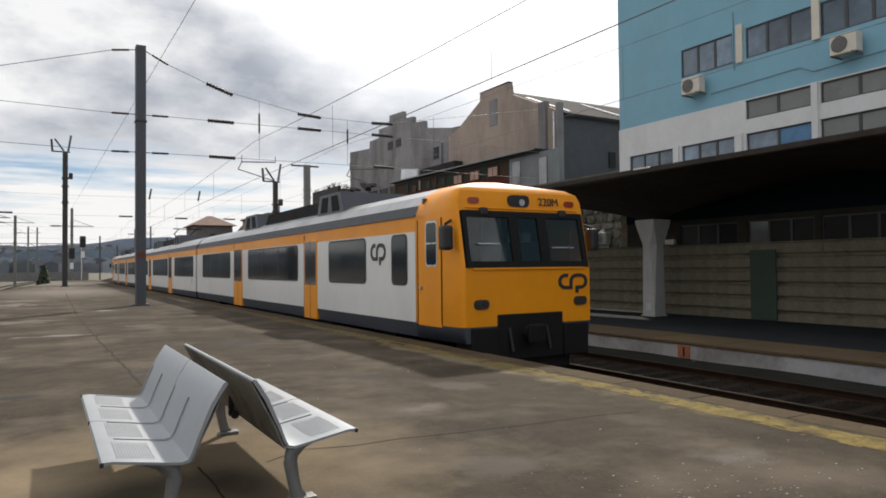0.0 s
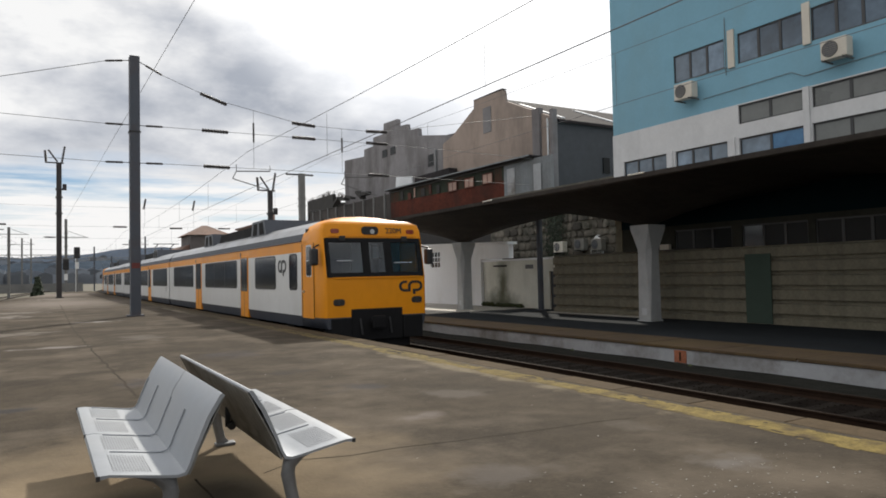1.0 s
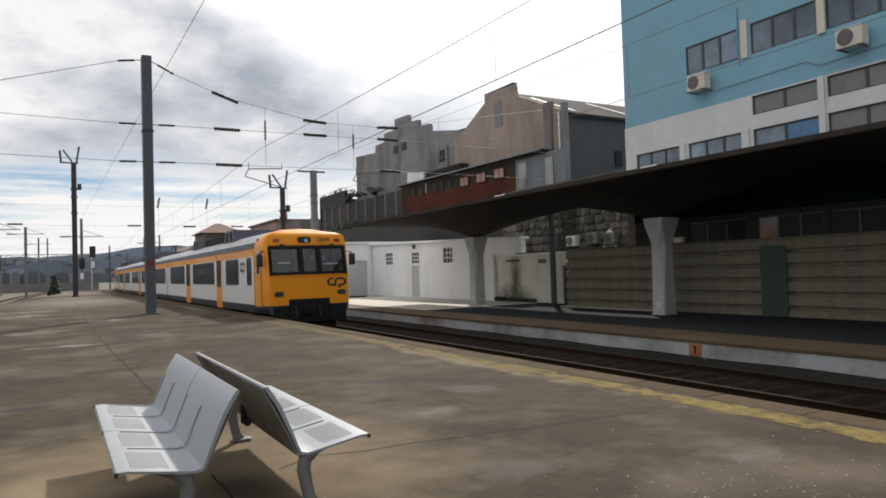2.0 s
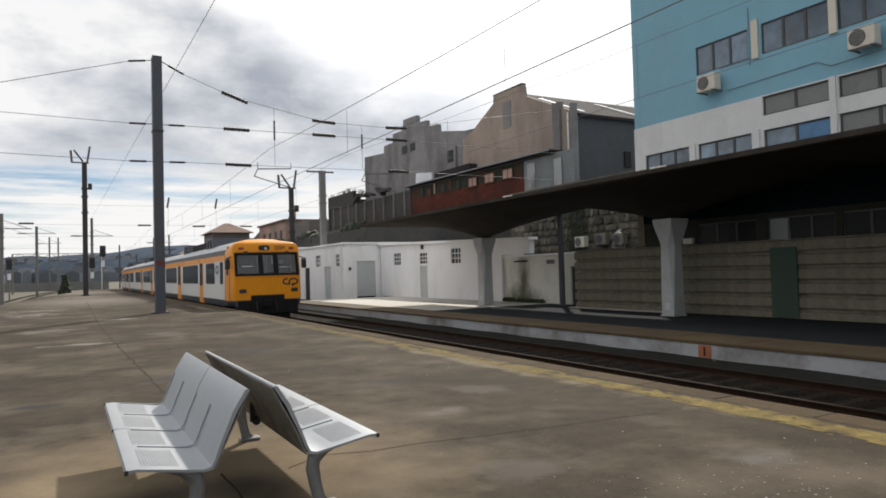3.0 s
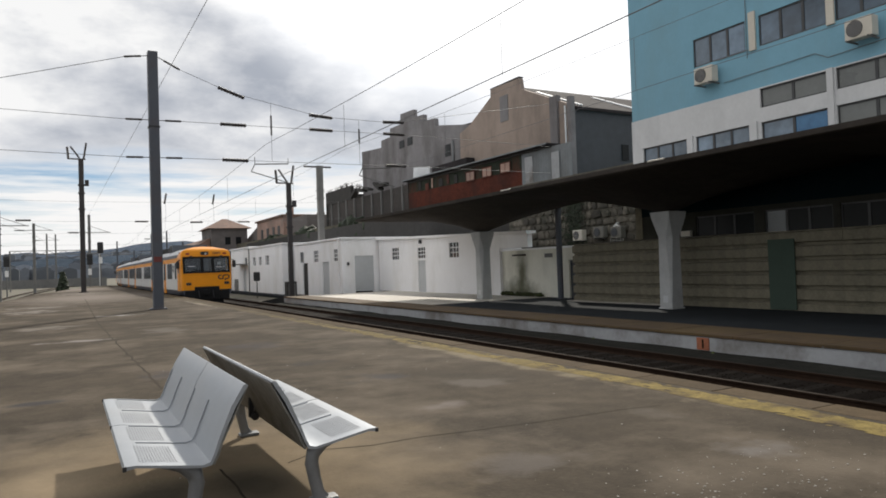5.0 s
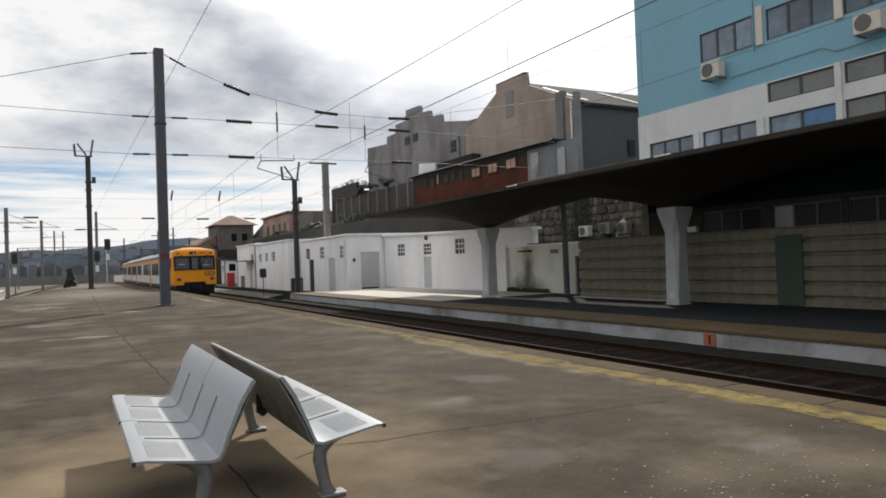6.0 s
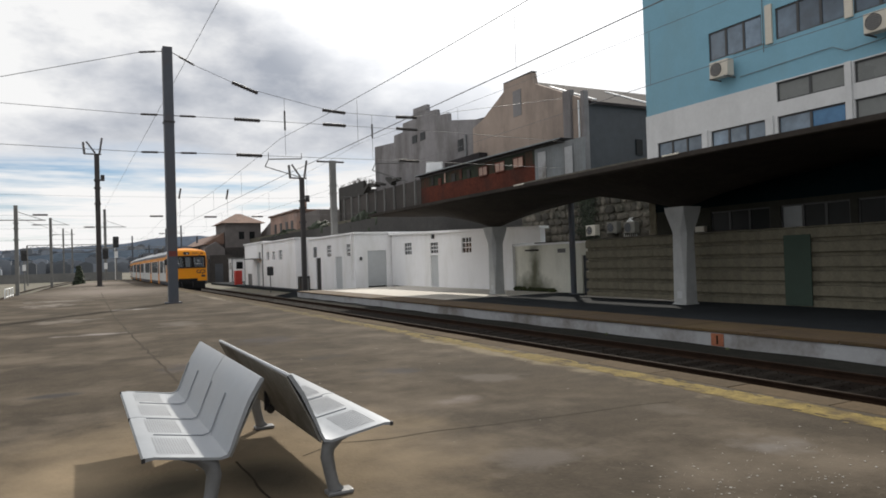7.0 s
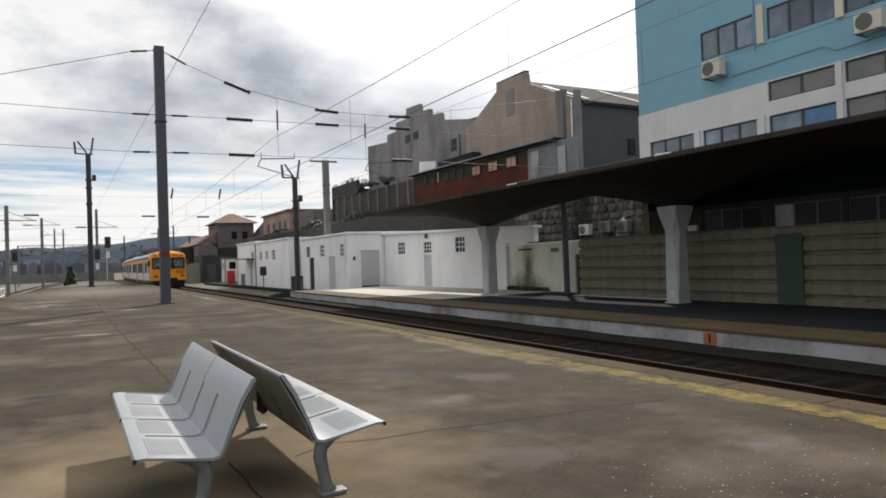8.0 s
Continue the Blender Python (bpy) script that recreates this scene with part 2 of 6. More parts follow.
M["olive"] = mat("pale_olive_wall", (0.24, 0.25, 0.19), 0.9, scale=0.6, vary=0.2)
M["basewall"] = mat("dark_ground_floor", (0.045, 0.045, 0.038), 0.92, scale=0.7, vary=0.3, spec=0.1)
M["greenpanel"] = mat("green_painted_panel", (0.048, 0.075, 0.057), 0.85, scale=0.7, vary=0.12)
M["stone"] = mat("granite_rubble", (0.20, 0.18, 0.145), 0.95, scale=1.3, vary=0.35, grain=9, bump=0.6, stain=(0.03, 0.032, 0.022), amount=0.9, island=0.75)
M["mortar"] = mat("pale_mortar", (0.115, 0.105, 0.085), 0.95, scale=1.3, vary=0.35, stain=(0.05, 0.05, 0.035), amount=0.8)
M["gable"] = mat("grey_beige_render", (0.33, 0.265, 0.225), 0.9, scale=0.16, vary=0.14, grain=2.5, bump=0.2, stain=(0.16, 0.135, 0.12), amount=0.75, streak=0.35)
M["gable2"] = mat("stained_grey_render", (0.225, 0.218, 0.225), 0.9, scale=0.2, vary=0.2, grain=2.2, bump=0.2, stain=(0.11, 0.10, 0.10), amount=0.85, streak=0.35)
M["slate"] = mat("dark_slate_cladding", (0.062, 0.068, 0.078), 0.8, scale=0.2, vary=0.2, grain=3)
M["roofdark"] = mat("weathered_roof_sheet", (0.045, 0.041, 0.043), 0.95, scale=0.4, vary=0.3, grain=5, spec=0.08)
M["zinc"] = mat("bright_zinc_flashing", (0.7, 0.72, 0.74), 0.4, 0.3, scale=0.5, vary=0.15)
M["rustred"] = mat("rust_red_corrugated_sheet", (0.115, 0.03, 0.017), 0.88, scale=0.5, vary=0.45, grain=6, stain=(0.045, 0.022, 0.018), amount=0.85, streak=0.3)
M["oldgreen"] = mat("faded_green_sheet", (0.034, 0.044, 0.03), 0.85, scale=0.7, vary=0.4, stain=(0.085, 0.028, 0.016), amount=0.9, streak=0.4)
M["greysheet"] = mat("grey_corrugated_sheet", (0.24, 0.26, 0.275), 0.7, scale=0.4, vary=0.2, grain=4, stain=(0.14, 0.14, 0.14), amount=0.7, streak=0.3)
M["darkwall"] = mat("dark_weathered_wall", (0.036, 0.034, 0.032), 0.9, scale=0.4, vary=0.35, grain=4)
M["terrace"] = mat("grimy_terrace_wall", (0.052, 0.046, 0.043), 0.9, scale=0.5, vary=0.35)
M["tile"] = mat("weathered_roof_tiles", (0.20, 0.125, 0.095), 0.9, scale=0.5, vary=0.35, grain=5)
M["house"] = mat("old_grey_house_render", (0.16, 0.145, 0.14), 0.9, scale=0.3, vary=0.25)
M["pinkhouse"] = mat("faded_pink_render", (0.40, 0.27, 0.22), 0.9, scale=0.25, vary=0.25, grain=3, stain=(0.25, 0.2, 0.18), amount=0.7)
M["pole"] = mat("painted_steel_mast", (0.075, 0.085, 0.105), 0.6, 0.2, scale=1.5, vary=0.15, stain=(0.1, 0.05, 0.03), amount=0.3)
M["brownpole"] = mat("rusty_lattice_mast", (0.048, 0.043, 0.044), 0.7, 0.2, scale=2, vary=0.3)
M["greypole"] = mat("grey_concrete_post", (0.17, 0.17, 0.165), 0.85, scale=1, vary=0.2)
M["insulator"] = mat("dark_brown_insulator", (0.04, 0.032, 0.03), 0.35, scale=5)
M["wire"] = mat("oxidised_contact_wire", (0.15, 0.153, 0.16), 0.6, 0.1, scale=5)
M["black"] = mat("black_enamel", (0.02, 0.02, 0.022), 0.5, scale=3)
M["red"] = mat("red_paint", (0.5, 0.04, 0.03), 0.5, scale=2)
M["orange_mark"] = mat("orange_painted_mark", (0.34, 0.12, 0.06), 0.8, scale=4, vary=0.3)
M["whiterail"] = mat("white_painted_railing", (0.75, 0.76, 0.76), 0.6, scale=2, vary=0.08)
M["leaf"] = mat("dark_evergreen_leaf", (0.03, 0.045, 0.022), 0.8, scale=1, vary=0.4, island=0.5)
M["twig"] = mat("bare_twigs", (0.09, 0.075, 0.07), 0.9, scale=1, vary=0.3)
M["moss"] = mat("weed_green", (0.06, 0.075, 0.025), 0.95, scale=1.5, vary=0.4, island=0.4)
# hill, hill2 and farhouse carry the air's haze in their base colours
M["hill"] = mat("haze_tinted_far_hill", (0.082, 0.104, 0.14), 1.0, scale=0.012, vary=0.25, grain=0.08, bump=0, stain=(0.09, 0.10, 0.12), amount=0.6, spec=0.0)
M["hill2"] = mat("haze_tinted_wooded_slope", (0.058, 0.075, 0.098), 1.0, scale=0.02, vary=0.3, grain=0.1, bump=0, spec=0.0)
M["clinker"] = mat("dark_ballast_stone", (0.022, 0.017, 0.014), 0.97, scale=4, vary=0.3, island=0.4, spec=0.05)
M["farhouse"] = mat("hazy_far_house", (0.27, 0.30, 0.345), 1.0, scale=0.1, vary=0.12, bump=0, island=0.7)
# train
M["t_white"] = mat("white_train_enamel", (0.66, 0.665, 0.66), 0.32, scale=0.6, vary=0.05, grain=6, bump=0.02, stain=(0.5, 0.49, 0.46), amount=0.4, streak=0.4)
M["t_orange"] = mat("orange_yellow_train_enamel", (0.78, 0.285, 0.002), 0.5, spec=0.3, scale=0.6, vary=0.06, grain=6, bump=0.02, stain=(0.5, 0.17, 0.005), amount=0.35, streak=0.4)
for key in ("t_white", "t_orange"):
    varnish = M[key].node_tree.nodes["Principled BSDF"]
    varnish.inputs["Coat Weight"].default_value, varnish.inputs["Coat Roughness"].default_value = 0.12, 0.12
M["t_slate"] = mat("slate_grey_roof_paint", (0.085, 0.092, 0.105), 0.62, scale=0.8, vary=0.2, grain=8, bump=0.03, spec=0.25)
M["t_grey"] = mat("slate_grey_train_enamel", (0.05, 0.057, 0.073), 0.4, scale=0.8, vary=0.12, grain=8, bump=0.03)
M["t_roof"] = mat("dull_aluminium_roof", (0.43, 0.44, 0.46), 0.36, 0.5, scale=0.5, vary=0.15, grain=6, bump=0.04, stain=(0.17, 0.16, 0.15), amount=0.6)
M["t_black"] = mat("sooty_black_underframe", (0.011, 0.011, 0.012), 0.75, scale=1.5, vary=0.3, spec=0.2)
M["t_glass"] = mat("tinted_train_glass", (0.010, 0.013, 0.017), 0.05, scale=0.6, vary=0.3, grain=2, bump=0.0, spec=0.35)
M["cabgrey"] = mat("grey_cab_lining", (0.075, 0.083, 0.09), 0.7, scale=1.5, vary=0.15)
M["clearglass"] = mat("clear_windscreen_glass", (0.55, 0.62, 0.66), 0.03, scale=1, vary=0.0, grain=2, bump=0.0)
for link in list(M["clearglass"].node_tree.links):
    if link.to_socket.name in ("Roughness", "Base Color"):
        M["clearglass"].node_tree.links.remove(link)
gb = M["clearglass"].node_tree.nodes["Principled BSDF"]
gb.inputs["Transmission Weight"].default_value, gb.inputs["Roughness"].default_value = 1.0, 0.02
gb.inputs["Base Color"].default_value = (0.50, 0.57, 0.61, 1)
M["t_lamp"] = mat("dark_lamp_glass", (0.05, 0.045, 0.042), 0.15, scale=3, bump=0)
M["t_redlamp"] = mat("dull_red_lamp_glass", (0.30, 0.055, 0.03), 0.2, scale=3, bump=0)
M["chrome"] = mat("brushed_steel", (0.55, 0.56, 0.57), 0.3, 0.9, scale=3, vary=0.1)
M["bench"] = mat("silver_grey_perforated_steel", (0.31, 0.33, 0.355), 0.46, 0.5, scale=1.5, vary=0.07, grain=25, bump=0.03, stain=(0.34, 0.34, 0.34), amount=0.35)
M["benchleg"] = mat("cast_grey_bench_leg", (0.20, 0.205, 0.21), 0.5, 0.4, scale=2, vary=0.15)
M["slot"] = mat("shadowed_perforation", (0.25, 0.262, 0.28), 0.5, 0.4, scale=4)
M["rib"] = mat("pressed_steel_rib", (0.30, 0.32, 0.345), 0.5, 0.5, scale=3, vary=0.1)
M["benchback"] = mat("weathered_seat_back", (0.24, 0.235, 0.215), 0.6, 0.15, scale=4.0, vary=0.4, grain=20, stain=(0.06, 0.05, 0.038), amount=0.9)


# ---------------------------------------------------------------- mesh helpers
def part(name, bm, material, parent=None, label="", m=None, smooth=False):
    """One mesh object from a bmesh; under a parent it is a part."""
    me = bpy.data.meshes.new(name)
    if smooth:
        for f in bm.faces:
            f.smooth = True
        bm.normal_update()
        for e in bm.edges:
            if len(e.link_faces) == 2 and e.calc_face_angle(0.0) > 0.8:
                e.smooth = False
    bm.normal_update()
    bm.to_mesh(me)
    bm.free()
    for x in material if isinstance(material, (list, tuple)) else [material]:
        me.materials.append(x)
    ob = new(name, me)
    if parent:
        ob.parent = parent
    if m is not None:
        ob.matrix_basis = m
    if label:
        ob["label"] = label
    return ob


def thing(name, label, category, m=None, group="", kind=""):
    ob = new(name)
    ob.empty_display_size = 0.2
    if m is not None:
        ob.matrix_basis = m
    return tagged(ob, label, category, group, kind)


def box(bm, x0, x1, y0, y1, z0, z1, index=0, bevel=0.0, m=None):
    vs = [bm.verts.new(v) for v in ((x0, y0, z0), (x1, y0, z0), (x1, y1, z0), (x0, y1, z0), (x0, y0, z1), (x1, y0, z1), (x1, y1, z1), (x0, y1, z1))]
    fs = [bm.faces.new([vs[i] for i in q]) for q in ((3, 2, 1, 0), (4, 5, 6, 7), (0, 1, 5, 4), (1, 2, 6, 5), (2, 3, 7, 6), (3, 0, 4, 7))]
    for f in fs:
        f.material_index = index
    if m is not None:
        bmesh.ops.transform(bm, matrix=m, verts=vs)
    if bevel:
        es = list({e for f in fs for e in f.edges})
        bmesh.ops.bevel(bm, geom=es, offset=bevel, segments=2, affect="EDGES", profile=0.6, material=-1)
    return bm


def cube(x0, x1, y0, y1, z0, z1, bevel=0.0):
    return box(bmesh.new(), x0, x1, y0, y1, z0, z1, 0, bevel)


def rod(bm, a, b, r0, r1=None, n=8, index=0):
    """A tapered bar from a to b."""
    a, b = Vector(a), Vector(b)
    r1 = r0 if r1 is None else r1
    q = (b - a).to_track_quat("Z", "Y")
    rings = []
    for c, r in ((a, r0), (b, r1)):
        rings.append([bm.verts.new(c + q @ Vector((r * math.cos(2 * math.pi * i / n), r * math.sin(2 * math.pi * i / n), 0))) for i in range(n)])
    for i in range(n):
        f = bm.faces.new((rings[0][i], rings[0][(i + 1) % n], rings[1][(i + 1) % n], rings[1][i]))
        f.material_index = index
    bm.faces.new(rings[0][::-1]).material_index = index
    bm.faces.new(rings[1]).material_index = index
    return bm


def prism(bm, outline, axis, lo, hi, index=0):
    """Extrudes an outline along x, y or z. Outline pairs run over the other two axes in order."""
    def at(p, v):
        return (v, p[0], p[1]) if axis == "x" else (p[0], v, p[1]) if axis == "y" else (p[0], p[1], v)
    a = [bm.verts.new(at(p, lo)) for p in outline]
    b = [bm.verts.new(at(p, hi)) for p in outline]
    n = len(outline)
    fs = [bm.faces.new((a[i], a[(i + 1) % n], b[(i + 1) % n], b[i])) for i in range(n)]
    fs += [bm.faces.new(a[::-1]), bm.faces.new(b)]
    for f in fs:
        f.material_index = index
    bmesh.ops.recalc_face_normals(bm, faces=fs)
    return bm


def loft(bm, rings, closed=True, cap=True, index=0):
    vs = [[bm.verts.new(p) for p in r] for r in rings]
    n = len(rings[0])
    fs = []
    for a, b in zip(vs, vs[1:]):
        for i in range(n if closed else n - 1):
            f = bm.faces.new((a[i], a[(i + 1) % n], b[(i + 1) % n], b[i]))
            f.material_index = index
            fs.append(f)
    if cap:
        fs += [bm.faces.new(vs[0][::-1]), bm.faces.new(vs[-1])]
    bmesh.ops.recalc_face_normals(bm, faces=fs)
    return bm


def wall_with_holes(bm, y0, y1, z0, z1, x, depth, holes):
    """A wall in a plane of constant x from y0 to y1, depth away towards +x, with real openings (ya, yb, za, zb)."""
    ys = sorted({y0, y1, *[h[0] for h in holes], *[h[1] for h in holes]})
    zs = sorted({z0, z1, *[h[2] for h in holes], *[h[3] for h in holes]})
    for a, b in zip(ys, ys[1:]):
        for c, d in zip(zs, zs[1:]):
            my, mz = (a + b) / 2, (c + d) / 2
            if not any(h[0] < my < h[1] and h[2] < mz < h[3] for h in holes):
                box(bm, x, x + depth, a, b, c, d)
    bmesh.ops.remove_doubles(bm, verts=bm.verts, dist=0.0005)
    return bm

# ---------------------------------------------------------------- ground and tracks
RAIL, FAR = -0.85, -0.50       # rail head and far platform heights
EDGE = 5.70                    # near platform edge
TRACK_1, TRACK_2 = 7.32, 10.75


def bend(y):
    """Sideways drift of the tracks, which swing gently to the right far off."""
    return max(0.0, y - 75.0) ** 2 / 2000.0


def strip(name, x0, x1, y0, y1, z, thick, material, step=10.0, follow=True, kind="structure", label="", category=""):
    bm = bmesh.new()
    n = max(1, int((y1 - y0) / step))
    rings = []
    for i in range(n + 1):
        y = y0 + (y1 - y0) * i / n
        d = bend(y) if follow else 0.0
        rings.append([(x0 + d, y, z - thick), (x1 + d, y, z - thick), (x1 + d, y, z), (x0 + d, y, z)])
    loft(bm, rings)
    return tagged(part(name, bm, material), label, category, "", kind)


ground = cube(-1500, 1500, -200, 2600, -1.6, -1.12)
tagged(part("ground", ground, M["earth"]), "dull brown railway ground with sparse weeds", "ground", "", "structure")
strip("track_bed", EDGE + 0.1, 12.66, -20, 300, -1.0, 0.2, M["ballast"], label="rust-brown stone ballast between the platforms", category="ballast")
bm = bmesh.new()
loft(bm, [[(11.72, y, -1.05), (12.715, y, -1.05), (12.715, y, -0.868 + 0.012 * math.sin(y * 1.7)), (12.2, y, -0.905 + 0.012 * math.sin(y * 2.3)), (11.72, y, -0.985)] for y in [-20 + k * 0.5 for k in range(131)]])
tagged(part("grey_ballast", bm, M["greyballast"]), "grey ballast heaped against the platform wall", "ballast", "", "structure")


def rail_bm(x, y0, y1):
    bm = bmesh.new()
    prof = [(-0.07, -0.16), (0.07, -0.16), (0.07, -0.145), (0.012, -0.12), (0.012, -0.04), (0.035, -0.03), (0.035, -0.004), (-0.035, -0.004), (-0.035, -0.03), (-0.012, -0.04), (-0.012, -0.12), (-0.07, -0.145)]
    n = int((y1 - y0) / 8)
    rings = []
    for i in range(n + 1):
        y = y0 + (y1 - y0) * i / n
        rings.append([(x + bend(y) + px, y, RAIL + pz) for px, pz in prof])
    loft(bm, rings)
    rings = [[(x + bend(y) - 0.03, y, RAIL - 0.004), (x + bend(y) + 0.03, y, RAIL - 0.004), (x + bend(y) + 0.028, y, RAIL), (x + bend(y) - 0.028, y, RAIL)] for y in [y0 + (y1 - y0) * i / n for i in range(n + 1)]]
    loft(bm, rings, index=1)
    return bm


def track(centre, y0, y1, label):
    t = thing("railway_track", label, "track", kind="structure", group="railway tracks")
    for s in (-0.834, 0.834):
        part("rail", rail_bm(centre + s, y0, y1), [M["rail"], M["railtop"]], t, "rusty steel rail with a worn bright head")
    return t


T1 = track(TRACK_1, -20, 300, "rusty broad-gauge track along the near platform")
T2 = track(TRACK_2, -20, 300, "rusty broad-gauge track beside the low platform")
sl = bpy.data.meshes.new("sleeper")
bm = cube(-1.3, 1.3, -0.12, 0.12, -0.22, 0.0, 0.02)
bm.to_mesh(sl)
bm.free()
sl.materials.append(M["sleeper"])
for tr, centre in ((T1, TRACK_1), (T2, TRACK_2)):
    for i in range(130):
        y = -4 + i * 0.62
        if centre == TRACK_1 and y < 0:
            continue
        o = new("sleeper", sl)
        o.parent = tr
        o.matrix_basis = pose(centre + bend(y), y, RAIL - 0.145, 0, 0, random.uniform(-0.6, 0.6))

# stones of the ballast between the rails, loose geometry
rng = np.random.RandomState(4)
verts, faces = [], []
for i in range(7000):
    y = 2.5 + 60 * rng.rand() ** 1.7
    x = 9.0 + 3.6 * rng.rand()
    s = 0.018 + 0.026 * rng.rand()
    z = -1.0 + 0.01 * rng.rand()
    k = len(verts)
    a = rng.rand() * 6.28
    for j in range(4):
        verts.append((x + s * math.cos(a + j * 1.57), y + s * math.sin(a + j * 1.57), z - 0.02))
    verts.append((x + s * 0.3 * rng.randn(), y + s * 0.3 * rng.randn(), z + s * 0.55))
    faces += [(k + j, k + (j + 1) % 4, k + 4) for j in range(4)]
me = bpy.data.meshes.new("ballast_stones")
me.from_pydata(verts, [], faces)
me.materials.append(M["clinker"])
tagged(new("ballast_stones", me), "loose rusty ballast stones lying between the rails", "ballast", "", "stuff")

# near platform: wide slab that narrows to its far end
bm = bmesh.new()
outline = [(EDGE - 0.32, -12), (EDGE - 0.32, 78), (EDGE - 0.20, 104), (3.2, 104), (-1.9, 66), (-3.6, 44), (-3.7, -12)]
prism(bm, outline, "z", -1.1, 0.0)
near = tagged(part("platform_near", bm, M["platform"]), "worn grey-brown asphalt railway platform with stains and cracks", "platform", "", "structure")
# coping stones along the edge, each a stone
cop = bpy.data.meshes.new("coping_stone")
bm = cube(-0.17, 0.15, -0.4955, 0.4955, -0.30, 0.005, 0.012)
bm.to_mesh(cop)
bm.free()
cop.materials.append(M["coping"])
for i in range(105):
    y = -3 + i * 1.0
    o = new("coping_stone", cop)
    o.parent = near
    o.matrix_basis = pose(EDGE - 0.15 + bend(y) * 0.3, y, random.uniform(-0.004, 0.003), 0, random.uniform(-0.4, 0.4), random.uniform(-0.3, 0.3))
bm = cube(EDGE - 0.3, EDGE - 0.05, -12, 104, -1.1, -0.31)
part("platform_face", bm, M["coping"], near, "sooty concrete platform face")

# worn yellow line: a thin coat with ragged edges and bare holes
verts, faces, ids = [], [], {}
for i in range(1150):
    y = 1.0 + i * 0.04
    for c in range(12):
        wear = 0.6 * noise.noise((c * 0.35, y * 1.3, 3)) + 0.5 * noise.noise((c * 0.8, y * 6, 8)) + 0.9 * abs((c - 5.5) / 6.0) ** 4
        if wear > 0.36 - 0.012 * min(12.0, max(0.0, y - 3.0)):
            continue
        q = []
        for a, b_ in ((i, c), (i, c + 1), (i + 1, c + 1), (i + 1, c)):
            if (a, b_) not in ids:
                yy = 1.0 + a * 0.04
                ids[a, b_] = len(verts)
                verts.append((4.955 + b_ * 0.034 + 0.025 * noise.noise((yy * 3, 9, b_ * 0.3)), yy + 0.025 * noise.noise((yy * 9, b_ * 2.1, 5)), 0.0022))
            q.append(ids[a, b_])
        faces.append(q)
me = bpy.data.meshes.new("yellow_line")
me.from_pydata(verts, [], faces)
me.materials.append(M["yellow"])
o = new("yellow_line", me)
o.parent = near
o["label"] = "worn yellow safety line along the edge"

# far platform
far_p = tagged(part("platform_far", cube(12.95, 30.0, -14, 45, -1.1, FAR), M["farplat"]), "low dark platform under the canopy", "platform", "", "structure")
bm = bmesh.new()
prism(bm, [(45, FAR), (45, -1.1), (51, -1.1), (51, -0.98)], "x", 12.72, 16.0)
part("platform_ramp", bm, M["farplat"], far_p, "concrete ramp at the platform end")
bm = cube(12.72, 12.95, -14, 45, -1.1, FAR - 0.03)
part("platform_wall", bm, M["whitewall"], far_p, "limewashed stained platform wall")
bm = bmesh.new()
for i in range(30):
    y = -14 + i * 2.0
    box(bm, 12.69 + random.uniform(-0.01, 0.01), 14.3, y + 0.01, min(45, y + 1.99), FAR - 0.06, FAR + 0.012 + random.uniform(-0.004, 0.004), 0, 0.015)
part("platform_edge", bm, M["brownedge"], far_p, "rust-stained edge slabs of the low platform")
part("ground_slab", cube(16.0, 30.0, 45, 100, -1.1, -0.88), M["farplat"], far_p)
# sunlight on the far paving is put into this pale colour
part("sunlit_slab", cube(14.3, 21.5, 27, 45, FAR - 0.2, FAR + 0.008), M["patch"], far_p, "far paving painted pale where the sun falls")
# small things on the platform wall
bm = cube(12.70, 12.72, 10.66, 11.0, -0.86, -0.58, 0.004)
mark = tagged(part("painted_mark", bm, M["orange_mark"]), "faded orange painted mark on the white platform wall", "mark")
part("mark_stroke", cube(12.696, 12.70, 10.80, 10.85, -0.82, -0.62), M["rail"], mark, "dark painted upright stroke")


# ---------------------------------------------------------------- canopy
CAN_X, CAN_E, CAN_Z0, CAN_Z1 = 18.3, 3.7, 2.68, 4.0
COLS = [-7.2, 4.8, 16.85, 28.9]


def canopy_low(x, y):
    u = min(1.0, abs(x - CAN_X) / CAN_E)
    d = min(abs(y - c) for c in COLS) / 6.05
    d = min(1.0, d)
    k = (1 - u ** 0.9) * (1 - d ** 0.75) if d < 1 else 0.0
    return CAN_Z1 - 0.10 - (CAN_Z1 - CAN_Z0 - 0.1) * k


bm = bmesh.new()
NX, Y0, Y1 = 20, -12.0, 36.6
NY = 98
BACK = 20.25               # the back wing stops at the facade
lo, hi = [], []
for j in range(NY + 1):
    y = Y0 + (Y1 - Y0) * j / NY
    xs = [CAN_X - CAN_E + (BACK - CAN_X + CAN_E) * i / NX for i in range(NX + 1)]
    lo.append([bm.verts.new((x, y, canopy_low(x, y))) for x in xs])
    hi.append([bm.verts.new((x, y, CAN_Z1 + 0.03 - 0.05 * (1 - abs(x - CAN_X) / CAN_E))) for x in xs])
for j in range(NY):
    for i in range(NX):
        bm.faces.new((lo[j][i], lo[j + 1][i], lo[j + 1][i + 1], lo[j][i + 1])).smooth = True
        bm.faces.new((hi[j][i], hi[j][i + 1], hi[j + 1][i + 1], hi[j + 1][i])).smooth = True
    bm.faces.new((lo[j][0], hi[j][0], hi[j + 1][0], lo[j + 1][0]))
    bm.faces.new((lo[j][NX], lo[j + 1][NX], hi[j + 1][NX], hi[j][NX]))
for j in (0, NY):
    for i in range(NX):
        bm.faces.new((lo[j][i], lo[j][i + 1], hi[j][i + 1], hi[j][i]))
